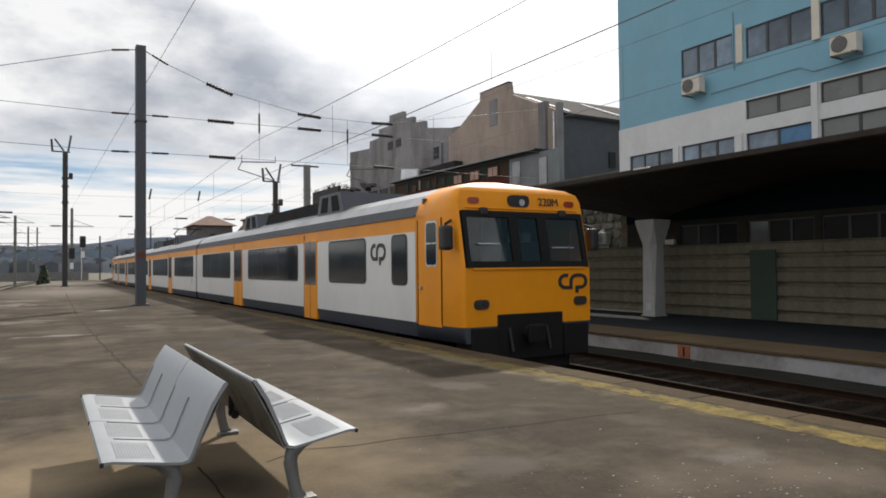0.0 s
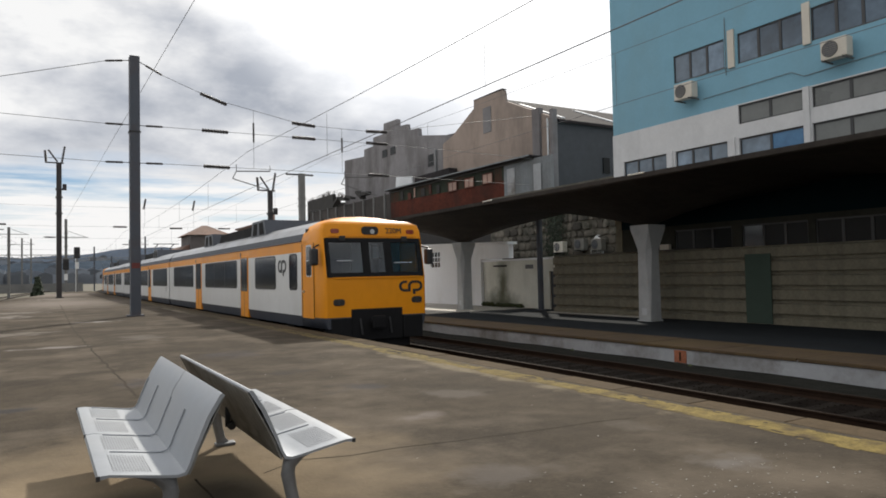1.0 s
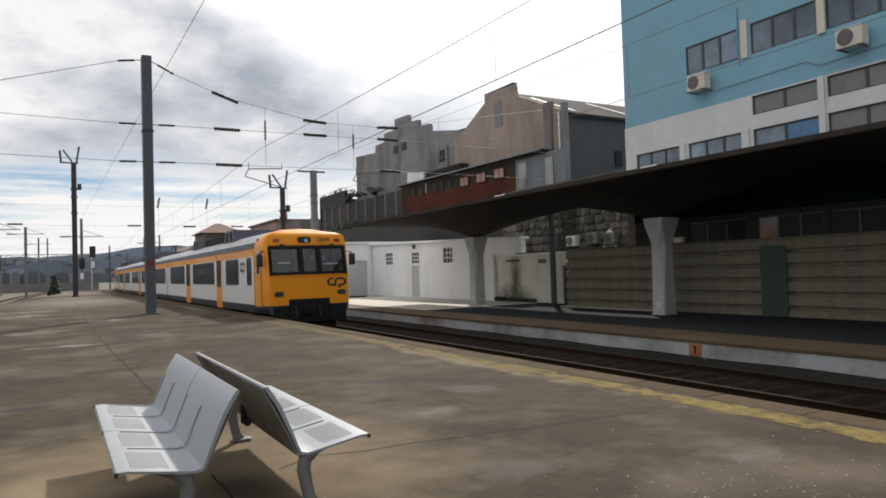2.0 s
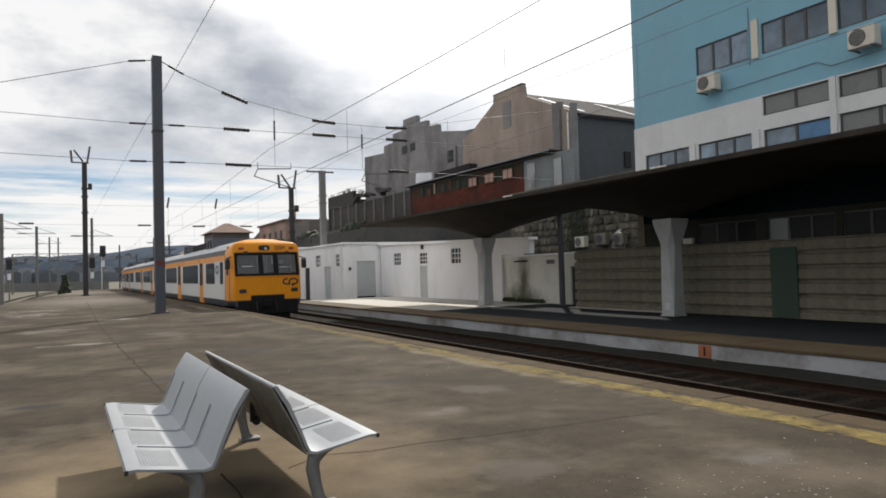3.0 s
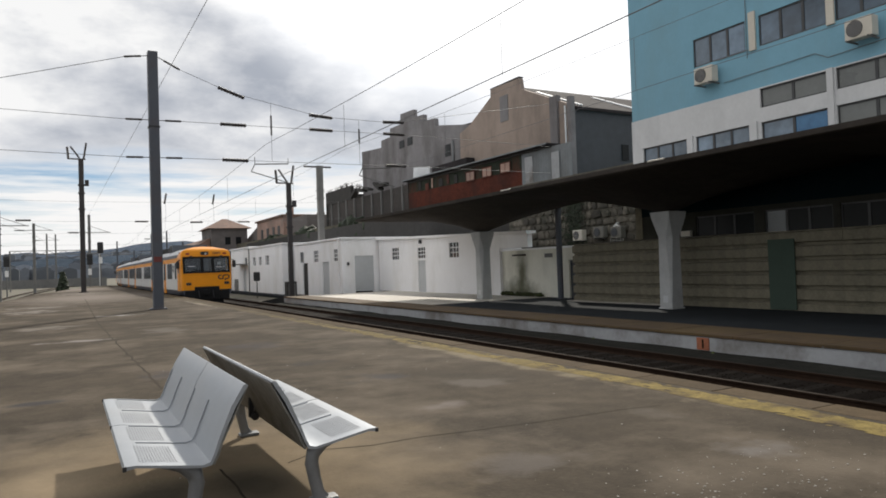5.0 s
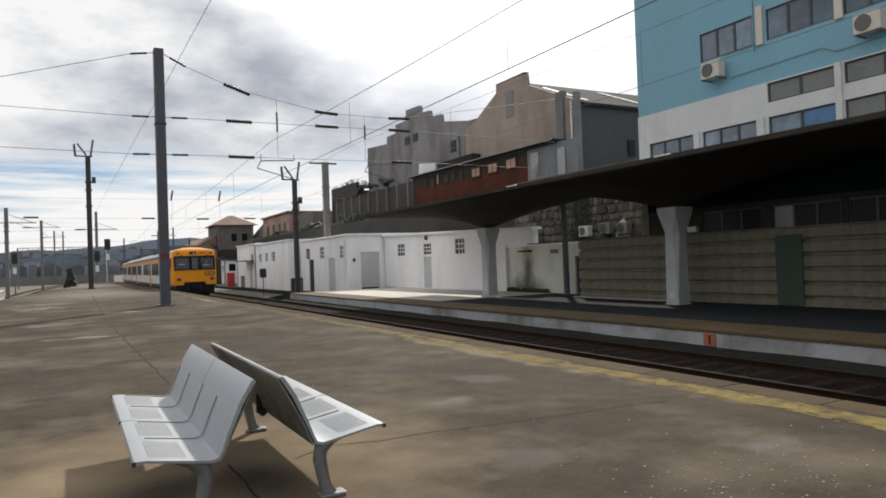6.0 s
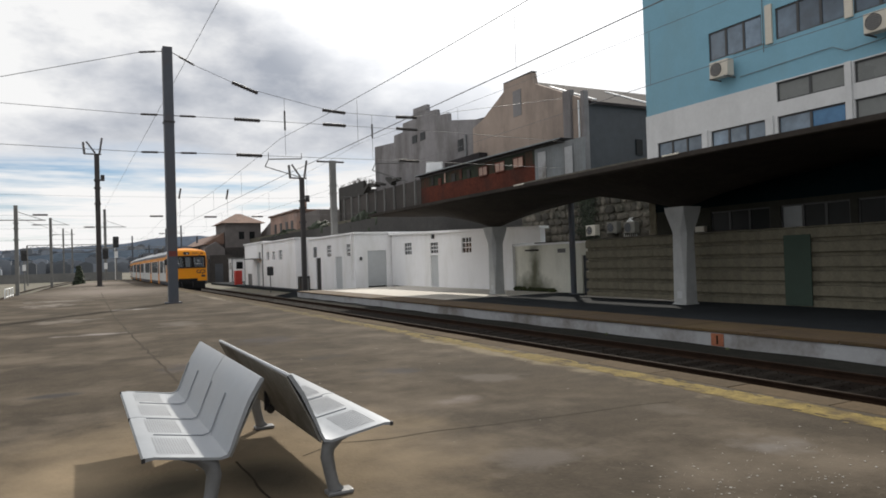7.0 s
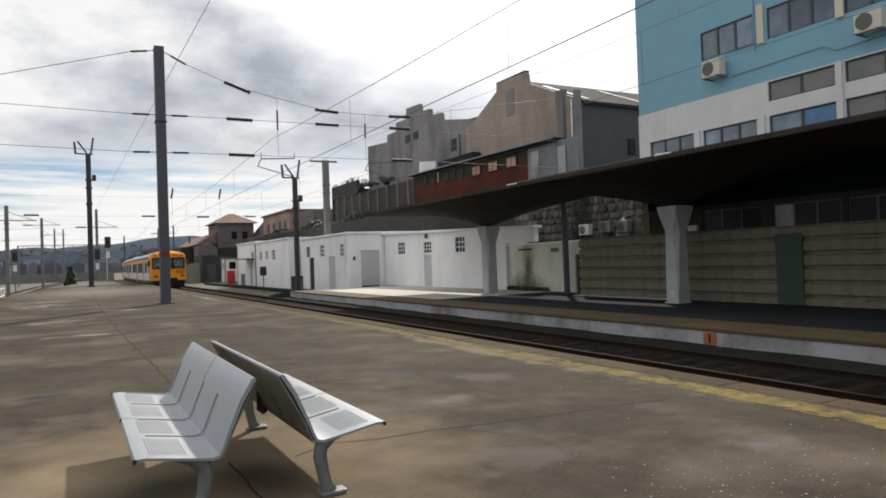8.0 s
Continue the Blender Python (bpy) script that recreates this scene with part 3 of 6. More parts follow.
bmesh.ops.recalc_face_normals(bm, faces=bm.faces)
canopy = thing("platform_canopy", "dark concrete butterfly canopy on flared columns over the platform", "canopy", kind="structure")
part("roof_shell", bm, M["canopy"], canopy, "dark weathered concrete shell")
bm = bmesh.new()
for y in (13.5, 21.0):
    box(bm, 14.57, 14.66, y, y + 0.6, CAN_Z1 - 0.0, CAN_Z1 + 0.045, 0, 0.01)
part("edge_light", bm, M["acwhite"], canopy, "pale lamp fitting on the canopy edge")


def column(y):
    c = thing("canopy_column", "grey concrete column with faceted sides flaring to its top", "column", pose(CAN_X, y, FAR), "canopy columns")
    rings = []
    for z, hx, hy, cut in ((0, 0.275, 0.275, 0.012), (0.05, 0.275, 0.275, 0.015), (1.3, 0.29, 0.29, 0.075), (2.40, 0.315, 0.315, 0.15), (2.52, 0.318, 0.318, 0.14), (3.15, 0.41, 0.41, 0.02), (3.34, 0.43, 0.43, 0.02)):
        rings.append([(hx - cut, -hy, z), (hx, -hy + cut, z), (hx, hy - cut, z), (hx - cut, hy, z), (-hx + cut, hy, z), (-hx, hy - cut, z), (-hx, -hy + cut, z), (-hx + cut, -hy, z)])
    part("shaft", loft(bmesh.new(), rings), M["column"], c)
    part("access_plate", cube(-0.282, -0.262, -0.11, 0.11, 0.22, 0.46, 0.006), M["door_grey"], c, "small grey access plate")
    part("plinth", cube(-0.31, 0.31, -0.31, 0.31, 0.0, 0.05, 0.015), M["column"], c)
    return c


for y in COLS[1:]:
    column(y)

# steel post beside the wall opening
bm = bmesh.new()
rod(bm, (20.25, 25.3, FAR), (20.25, 25.3, 4.3), 0.14, 0.14, 14)
rod(bm, (20.25, 25.3, FAR), (20.25, 25.3, FAR + 0.04), 0.22, 0.22, 12)
tagged(part("steel_post", bm, M["pole"]), "dark blue-grey steel post on the low platform", "post")


# ---------------------------------------------------------------- precast fence
FX = 19.7
fence = thing("concrete_fence", "stained precast concrete panel fence behind the canopy", "fence", kind="structure")
pan = bpy.data.meshes.new("fence_panel")
bm = bmesh.new()
prism(bm, [(0.03, 0.0), (0.06, 0.0), (0.06, 0.438), (0.03, 0.438), (0.03, 0.405), (-0.075, 0.375), (-0.085, 0.36), (-0.085, 0.09), (-0.06, 0.06), (0.03, 0.05)], "y", 0, 1.996)
bm.to_mesh(pan)
bm.free()
pan.materials.append(M["fencepanel"])
for i in range(16):
    y = -8.4 + i * 2.0
    part("fence_post", cube(FX + 0.062, FX + 0.19, y - 0.06, y + 0.06, FAR, 1.93, 0.01), M["fencepanel"], fence)
    for j in range(6):
        o = new("fence_panel", pan)
        o.parent = fence
        o.matrix_basis = pose(FX + random.uniform(-0.012, 0.012), y + 0.002, -0.672 + j * 0.441, 0, random.uniform(-0.8, 0.8), 0)
part("fence_cap", cube(FX - 0.02, FX + 0.2, 15.6, 23.6, 1.976, 2.0, 0.008), M["terrace"], fence, "dark mossy cap along the fence top")
part("green_gate", cube(FX - 0.14, FX - 0.105, 13.08, 13.98, FAR + 0.02, 1.72, 0.006), M["greenpanel"], fence, "dull green painted gate panel")

# ---------------------------------------------------------------- blue building
BX = 20.3
blue = thing("blue_building", "pale blue rendered building with white bands and ribbon windows", "building", kind="structure")
WINDOWS = []   # ya, yb, za, zb, panes, glass
for ya, yb, g in ((17.65, 19.83, "glass"), (15.0, 17.23, "glass"), (12.28, 14.54, "blueglass"), (9.72, 12.0, "blind"), (7.1, 9.45, "glass"), (4.5, 6.85, "glass"), (1.5, 4.2, "glass")):
    WINDOWS.append((ya, yb, 4.70, 5.64, 3 if g == "glass" else 2, g))
for ya, yb, g in ((12.26, 14.54, "blind"), (9.7, 11.98, "blind"), (7.1, 9.4, "glass"), (4.4, 6.8, "glass")):
    WINDOWS.append((ya, yb, 6.12, 6.76, 2, g))
for ya, yb in ((15.02, 17.2), (12.2, 14.5), (9.65, 11.94), (7.1, 9.4), (4.4, 6.8)):
    WINDOWS.append((ya, yb, 8.17, 9.2, 3, "glass"))
for ya, yb in ((14.97, 17.4), (12.28, 14.58), (9.6, 12.05), (6.9, 9.35), (4.2, 6.65), (1.5, 3.95)):
    WINDOWS.append((ya, yb, 1.5, 2.72, 3, "glass"))
holes = [w[:4] for w in WINDOWS]


def wall_piece(name, z0, z1, x, material, label):
    hs = [(a, b, max(c, z0), min(d, z1)) for a, b, c, d in holes if d > z0 and c < z1]
    part(name, wall_with_holes(bmesh.new(), -8.0, 20.04, z0, z1, x, 0.35, hs), material, blue, label)


wall_piece("base_wall", FAR, 2.9, BX + 0.02, M["basewall"], "dark ground floor wall")
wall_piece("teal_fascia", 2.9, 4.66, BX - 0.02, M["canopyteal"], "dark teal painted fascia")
wall_piece("white_band", 4.66, 6.80, BX, M["facadewhite"], "white rendered band between the windows")
wall_piece("blue_wall", 6.80, 14.0, BX + 0.03, M["blue"], "pale blue rendered wall")
part("end_wall", cube(BX + 0.03, 40, 20.045, 20.38, 6.8, 14.0), M["blue"], blue)
part("end_wall", cube(BX, 40, 20.045, 20.4, 3.8, 6.796), M["facadewhite"], blue)
# lower part in the darker panel material, painting the canopy's shade
part("end_wall", cube(BX, 40, 20.045, 20.4, FAR, 3.796), M["fencepanel"], blue)
part("back_wall", cube(40, 40.3, -8, 20.4, FAR, 14.0), M["blue"], blue)
part("side_wall", cube(BX + 0.35, 40, -8, -7.7, FAR, 14.0), M["blue"], blue)
part("flat_roof", cube(BX, 40.3, -8, 20.4, 14.0, 14.3), M["roofdark"], blue)
part("floor_slab", cube(BX + 0.36, 40, -7.6, 20.0, 3.2, 3.4), M["roofdark"], blue)
part("floor_slab", cube(BX + 0.36, 40, -7.6, 20.0, 7.2, 7.4), M["roofdark"], blue)


def window(ya, yb, za, zb, panes, g):
    w = part("window", wall_with_holes(bmesh.new(), ya, yb, za, zb, BX + 0.06, 0.06, [(ya + (yb - ya) * k / panes + 0.045, ya + (yb - ya) * (k + 1) / panes - 0.045, za + 0.05, zb - 0.05) for k in range(panes)]), M["frame_dark"], blue, "dark framed ribbon window")
    for k in range(panes):
        a, b = ya + (yb - ya) * k / panes + 0.04, ya + (yb - ya) * (k + 1) / panes - 0.04
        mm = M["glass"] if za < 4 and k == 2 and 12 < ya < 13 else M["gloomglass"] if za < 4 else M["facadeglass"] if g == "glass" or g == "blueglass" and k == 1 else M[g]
        part("pane", cube(BX + 0.085, BX + 0.095, a, b, za + 0.045, zb - 0.045), mm, w)


for w in WINDOWS:
    window(*w)
for y in (9.58, 12.14, 14.77, 17.44):
    part("pilaster", cube(BX - 0.07, BX - 0.003, y - 0.10, y + 0.10, 4.66, 6.80 if y < 13 else 5.70), M["facadewhite"], blue, "white pilaster between the windows")
for y in (14.72, 12.06):
    part("pilaster", cube(BX - 0.04, BX + 0.027, y - 0.12, y + 0.12, 8.1, 9.4), M["acwhite"], blue, "cream pilaster")
part("lit_box", cube(BX - 0.16, BX - 0.003, 17.55, 17.98, 2.0, 2.22, 0.01), M["acwhite"], blue, "small pale box on the wall")


def ac_unit(y, z, sx=BX, paint="acwhite"):
    a = thing("air_conditioner", "cream air conditioner unit on wall brackets" if paint == "acwhite" else "air conditioner unit on the rubble wall, coloured grey for shade", "air conditioner", pose(sx, y, z), "air conditioners")
    part("casing", cube(-0.46, -0.12, -0.385, 0.385, 0.0, 0.58, 0.03), M[paint], a)
    bm = bmesh.new()
    loft(bm, [[(x, 0.10 + r * math.cos(t), 0.29 + r * math.sin(t)) for x, r in ((-0.475, 0.235), (-0.475, 0.20), (-0.455, 0.20), (-0.455, 0.235))] for t in [2 * math.pi * k / 24 for k in range(25)]], cap=False)
    bmesh.ops.remove_doubles(bm, verts=bm.verts, dist=0.0005)
    part("fan_ring", bm, M["frame_dark"], a)
    bm = bmesh.new()
    rod(bm, (-0.466, 0.10, 0.29), (-0.45, 0.10, 0.29), 0.20, 0.20, 24)
    rod(bm, (-0.474, 0.10, 0.29), (-0.466, 0.10, 0.29), 0.05, 0.05, 12)
    part("fan", bm, M["t_grey"], a, "dark fan behind its guard")
    bm = bmesh.new()
    for k in range(-3, 4):
        h = math.sqrt(max(0, 0.225 ** 2 - (k * 0.06) ** 2))
        box(bm, -0.484, -0.476, 0.10 - h, 0.10 + h, 0.286 + k * 0.06, 0.294 + k * 0.06)
    part("fan_guard", bm, M[paint], a)
    for y2 in (-0.3, 0.3):
        part("bracket", cube(-0.55, 0.02, y2 - 0.02, y2 + 0.02, -0.05, -0.005), M["greypole"], a)
    return a


ac_unit(16.42, 7.38)
ac_unit(11.02, 7.32)
bm = bmesh.new()
for a, b in (((BX, 15.9, 7.3), (BX, 12.6, 7.38)), ((BX, 12.6, 7.38), (BX, 12.2, 7.15)), ((BX, 12.2, 7.15), (BX, 8, 7.3)), ((BX, 16.2, 8.16), (BX, 14.9, 8.16)), ((BX, 14.95, 7.9), (BX, 14.95, 9.9))):
    rod(bm, a, b, 0.011, 0.011, 6)
tagged(part("wall_cables", bm, M["greypole"]), "thin cables and a pipe clipped to the blue wall", "cable")

# ---------------------------------------------------------------- white station buildings
def openings(parent, x, items):
    """items: name, ya, yb, za, zb, material, kind of piece; set in the wall's opening."""
    for name, ya, yb, za, zb, material, bars in items:
        d = part(name, cube(x + 0.07, x + 0.11, ya, yb, za, zb), material, parent)
        if name == "window" and bars:
            bm = bmesh.new()
            for k in range(1, 3):
                yy = ya + (yb - ya) * k / 3
                box(bm, x + 0.055, x + 0.069, yy - 0.025, yy + 0.025, za, zb)
                zz = za + (zb - za) * k / 3
                box(bm, x + 0.050, x + 0.054, ya, yb, zz - 0.025, zz + 0.025)
            part("window_bars", bm, M["whitewash"], d)


wb_c = thing("white_station_building", "low white painted station outbuilding with small barred windows", "building", kind="structure", group="white outbuildings")
items = [("window", 43.8, 45.0, 1.76, 2.58, M["glass"], True), ("window", 39.76, 40.86, 1.76, 2.46, M["glass"], True), ("door", 39.78, 40.86, FAR + 0.02, 1.61, M["door_grey"], False), ("window", 35.4, 36.55, 1.70, 2.60, M["glass"], True)]
CX2 = 20.7
bm = wall_with_holes(bmesh.new(), 31.0, 47.3, FAR, 2.72, CX2, 0.3, [i[1:5] for i in items])
prism(bm, [(28.4, 2.721), (47.3, 2.721), (47.3, 3.28), (28.4, 2.735)], "x", CX2, CX2 + 0.3)
box(bm, CX2, CX2 + 0.3, 28.4, 30.998, 2.03, 2.72)
part("front_wall", bm, M["whitewash"], wb_c)
openings(wb_c, CX2, items)
bm = bmesh.new()
prism(bm, [(28.2, 2.735), (28.2, 2.87), (47.4, 3.43), (47.4, 3.282)], "x", CX2 - 0.22, CX2 + 0.4)
prism(bm, [(33.0, 2.9), (33.0, 3.0), (47.4, 3.42), (47.4, 3.3)], "x", CX2 + 0.401, CX2 + 3)
part("roof_slab", bm, M["whitewash"], wb_c, "flat white roof slab with a thin edge")
part("end_wall", cube(CX2 + 0.301, CX2 + 2.9, 33.0, 33.2, FAR, 2.89), M["whitewash"], wb_c)
part("wall_lamp", cube(CX2 - 0.16, CX2, 40.22, 40.40, 2.72, 3.0, 0.02), M["frame_dark"], wb_c, "small dark wall lamp")

wb_b = thing("white_station_building", "white station building with a grey roller shutter", "building", kind="structure", group="white outbuildings")
BX2 = 17.8
items = [("window", 56.6, 57.7, 1.85, 2.75, M["glass"], False), ("door", 55.6, 56.9, -0.9, 1.8, M["darkwall"], False), ("window", 52.8, 53.92, 1.85, 2.76, M["glass"], True), ("door", 50.3, 51.85, -0.9, 1.80, M["door_grey"], False), ("window", 48.15, 49.2, 1.82, 2.70, M["glass"], True)]
bm = wall_with_holes(bmesh.new(), 47.75, 59.2, -1.1, 3.4, BX2, 0.3, [i[1:5] for i in items])
part("front_wall", bm, M["whitewash"], wb_b)
openings(wb_b, BX2, items)
bm = bmesh.new()
for x0, x1, z0, z1 in ((BX2, 18.8, -1.1, 3.4), (20.3, CX2 + 0.3, -1.1, 3.4), (18.8, 20.3, 2.15, 3.4)):
    box(bm, x0, x1, 47.45, 47.74, z0, z1)
part("end_wall", bm, M["whitewash"], wb_b)
bm = bmesh.new()
for k in range(24):
    box(bm, 18.8, 20.3, 47.52 + 0.012 * (k % 2), 47.6, -0.48 + k * 0.1096, -0.48 + (k + 1) * 0.1096)
part("roller_shutter", bm, M["door_grey"], wb_b, "pale grey roller shutter")
bm = cube(BX2 - 0.12, CX2 + 6, 47.33, 59.3, 3.4, 3.54, 0.02)
part("roof_slab", bm, M["whitewash"], wb_b, "flat roof slab")
part("rain_pipe", rod(bmesh.new(), (BX2 - 0.08, 48.0, 0), (BX2 - 0.08, 48.0, 3.4), 0.05), M["whitewash"], wb_b)
part("wall_box", cube(18.17, 18.33, 47.35, 47.45, 1.47, 1.7), M["frame_dark"], wb_b, "small dark wall box")

wb_a = thing("white_station_building", "white two-room hut beyond the platform end", "building", kind="structure", group="white outbuildings")
AX = 16.9
items = [("window", 74.0, 75.0, 1.9, 2.75, M["glass"], False), ("window", 69.75, 70.9, 1.85, 2.66, M["glass"], True), ("window", 67.35, 68.42, 1.86, 2.65, M["glass"], True), ("window", 64.6, 65.92, 1.83, 2.72, M["glass"], True), ("door", 74.6, 75.9, -1.0, 1.75, M["door_grey"], False), ("door", 78.4, 80.6, -1.0, 0.4, M["greypole"], False)]
bm = wall_with_holes(bmesh.new(), 60.3, 72.3, -1.1, 3.6, AX, 0.3, [i[1:5] for i in items if i[1] < 72])
part("front_wall", bm, M["whitewash"], wb_a)
bm = wall_with_holes(bmesh.new(), 72.3, 82.0, -1.1, 3.75, AX + 0.12, 0.3, [i[1:5] for i in items if i[1] > 72])
part("front_wall", bm, M["whitewash"], wb_a)
openings(wb_a, AX + 0.1, items)
part("end_wall", cube(AX, 26, 60.0, 60.29, -1.1, 3.6), M["whitewash"], wb_a)
part("roof_slab", cube(AX - 0.12, 26, 59.9, 72.3, 3.6, 3.72), M["whitewash"], wb_a)
part("roof_slab", cube(AX, 26, 72.31, 82.2, 3.75, 3.88), M["whitewash"], wb_a)
part("rain_pipe", rod(bmesh.new(), (AX - 0.05, 72.4, -1), (AX - 0.05, 72.4, 3.6), 0.06), M["greypole"], wb_a)
part("porch_slab", cube(AX - 1.0, AX + 0.1, 73.6, 77.6, 2.0, 2.1), M["greypole"], wb_a)
part("gap_door", cube(BX2 + 0.4, BX2 + 0.5, 59.31, 59.89, -1.1, 2.4), M["darkwall"], wb_a, "dark gap door between the buildings")

# mouldy low wall with a door, between the outbuilding and the fence
wl_ = thing("low_white_wall", "mould-stained low white wall with a dark doorway", "wall", kind="structure")
part("wall", wall_with_holes(bmesh.new(), 24.75, 30.99, FAR, 1.88, 20.86, 0.25, [(24.95, 25.38, FAR, 1.3)]), M["dirtywhite"], wl_)
part("coping", cube(20.74, 21.14, 24.7, 30.99, 1.881, 1.97, 0.01), M["whitewash"], wl_)
part("door", cube(20.95, 21.0, 24.95, 25.38, FAR, 1.3), M["slate"], wl_, "dark blue door")
part("vent_grille", cube(20.83, 20.859, 26.6, 27.2, 1.46, 1.66), M["greypole"], wl_)
part("overflow_pipe", cube(20.62, 20.86, 28.8, 29.7, 1.60, 1.68, 0.01), M["darkwall"], wl_, "dark overflow pipe")
bm = bmesh.new()
for k in range(70):
    y = 27.2 + 3.6 * rng.rand()
    bmesh.ops.create_icosphere(bm, subdivisions=1, radius=0.05 + 0.08 * rng.rand(), matrix=Matrix.Translation((20.78 - 0.12 * rng.rand(), y, FAR + 0.04 + 0.12 * rng.rand())))
for v in bm.verts:
    v.co += Vector(rng.randn(3) * 0.02)
tagged(part("weeds", bm, M["moss"]), "dark green weeds along the foot of the mouldy wall", "weeds", "", "stuff")
# a row of weeds and debris along the foot of the platform wall and the fence
bm = bmesh.new()
for k in range(26):
    y = 4 + 40 * rng.rand()
    bmesh.ops.create_icosphere(bm, subdivisions=1, radius=0.02 + 0.06 * rng.rand(), matrix=Matrix.Translation((12.66 - 0.1 * rng.rand(), y, -0.96 + 0.05 * rng.rand())))
for v in bm.verts:
    v.co += Vector(rng.randn(3) * 0.02)
tagged(part("wall_foot_debris", bm, M["moss"]), "dark tufts and debris along the platform wall", "debris", "", "stuff")
# no kerb here: a pale strip added to paint a sunlit line
part("sunlit_strip", cube(19.2, 19.58, 17.6, 23.6, FAR - 0.1, FAR + 0.03), M["patch"], far_p, "added pale strip painting the sunlit ground along the fence foot")

# ---------------------------------------------------------------- retaining wall and the buildings above it
bm = bmesh.new()
box(bm, 25.2, 25.9, 19.6, 36.5, FAR - 0.6, 6.1)
tagged(part("retaining_wall", bm, M["mortar"]), "dark mortar core of a granite retaining wall", "wall", "", "structure")
ret = bpy.data.objects["retaining_wall"]
verts, faces = [], []
z = FAR + 0.1
while z < 5.4:
    rh = 0.34 + 0.28 * rng.rand()
    y = 19.8 + 0.6 * rng.rand()
    while y < 36:
        w = 0.35 + 0.6 * rng.rand() ** 1.5
        k = len(verts)
        d = 25.2 - 0.06 - 0.10 * rng.rand()
        n = 7
        # an uneven rounded block: ring on the wall, ring in front, middle
        ring = []
        for q in range(n):
            a = 2 * math.pi * (q + 0.35 * rng.rand()) / n
            c_, s_ = math.cos(a), math.sin(a)
            m_ = max(abs(c_), abs(s_)) ** 0.8
            ring.append((y + w / 2 + (w / 2 - 0.012) * c_ / m_, z + rh / 2 + (rh / 2 - 0.010) * s_ / m_))
        cy, cz = y + w / 2, z + rh / 2
        verts += [(25.25, *p) for p in ring] + [(d + 0.02 * rng.rand(), cy + (p[0] - cy) * 0.84, cz + (p[1] - cz) * 0.82) for p in ring] + [(d - 0.015, cy, cz)]
        for q in range(n):
            r = (q + 1) % n
            faces += [(k + q, k + n + q, k + n + r, k + r), (k + n + q, k + 2 * n, k + n + r)]
        y += w
    z += rh
me = bpy.data.meshes.new("stones")
me.from_pydata(verts, [], faces)
me.materials.append(M["stone"])
o = new("stones", me)
o.parent = ret
tagged(o, "rough granite rubble stones", kind="stuff")
tagged(part("terrace_ground", cube(25.9, 60, 19.6, 120, FAR - 0.6, 6.0), M["earth"]), "raised ground behind the retaining wall", "ground", "", "structure")
for y, z in ((29.3, 2.35), (27.6, 2.42), (26.3, 2.35)):
    ac_unit(y, z, 25.2, "acwhite" if y > 28 else "acgrey")

# dark creeper down the rubble wall and a pale bent-rod frame beside the units
verts, faces = [], []
for k in range(900):
    y, z = 29.8 + 0.42 * rng.randn(), 1.8 + 3.2 * rng.rand()
    x, r, a = 24.98 - 0.12 * rng.rand(), 0.05 + 0.06 * rng.rand(), rng.rand() * 6.28
    b0 = len(verts)
    verts += [(x, y + r * math.cos(a), z + r * math.sin(a)), (x - 0.03, y + r * math.cos(a + 2.1), z + r * math.sin(a + 2.1)), (x + 0.02, y + r * math.cos(a + 4.2), z + r * math.sin(a + 4.2))]
    faces.append((b0, b0 + 1, b0 + 2))
me = bpy.data.meshes.new("creeper")
me.from_pydata(verts, [], faces)
me.materials.append(M["leaf"])
tagged(new("creeper", me), "dark creeper hanging down the rubble wall", "creeper", "", "stuff")
bm = bmesh.new()
for k in range(-3, 4):
    w = 0.15 * k
    p = [(24.95, 26.45 + w * (1 - (1 - q / 6) ** 2) ** 0.5 if q else 26.45, 3.1 - 1.0 * q / 6) for q in range(7)]
    for a, b_ in zip(p, p[1:]):
        rod(bm, a, b_, 0.018, 0.018, 5)
rod(bm, (24.95, 26.45, 3.1), (25.2, 26.45, 3.15), 0.03, 0.03, 6)
rod(bm, (24.95, 25.98, 2.1), (24.95, 26.92, 2.1), 0.02, 0.02, 6)
rod(bm, (24.95, 26.45, 2.1), (25.2, 26.45, 2.1), 0.02, 0.02, 6)
tagged(part("rod_frame", bm, M["whiterail"]), "pale arched rod frame fixed to the rubble wall", "frame")

# big gabled warehouse: gable faces the track
GX = 30.0
wh = thing("gabled_warehouse", "tall grey-beige rendered warehouse with a stepped gable peak", "building", kind="structure")
out = [(50.4, 5.0), (50.4, 12.5), (48.7, 12.95), (45.42, 14.5), (45.4, 15.12), (41.5, 15.05), (41.35, 14.2), (36.0, 11.9), (36.0, 5.0)]
part("gable_wall", prism(bmesh.new(), out, "x", GX, GX + 0.4), M["gable"], wh)
part("peak_coping", cube(GX - 0.03, GX + 0.45, 41.48, 45.42, 15.121, 15.19, 0.02), M["gable2"], wh)
part("side_wall", cube(GX + 0.4, 56, 35.75, 35.98, 5.0, 11.7), M["slate"], wh, "slate-grey clad side wall")
part("corner_pier", cube(GX - 0.2, GX + 0.2, 36.95, 37.75, 5.0, 12.7, 0.03), M["gable2"], wh)
part("corner_pier", cube(GX - 0.12, GX + 0.3, 35.6, 35.95, 5.0, 12.35, 0.03), M["gable2"], wh)
part("pale_downpipe", rod(bmesh.new(), (GX - 0.06, 36.2, 9.0), (GX - 0.06, 36.2, 11.8), 0.07, 0.07, 8), M["zinc"], wh)
bm = bmesh.new()
prism(bm, [(35.5, 11.65), (43.5, 15.0), (43.5, 14.8), (35.5, 11.45)], "x", GX + 0.41, 57)
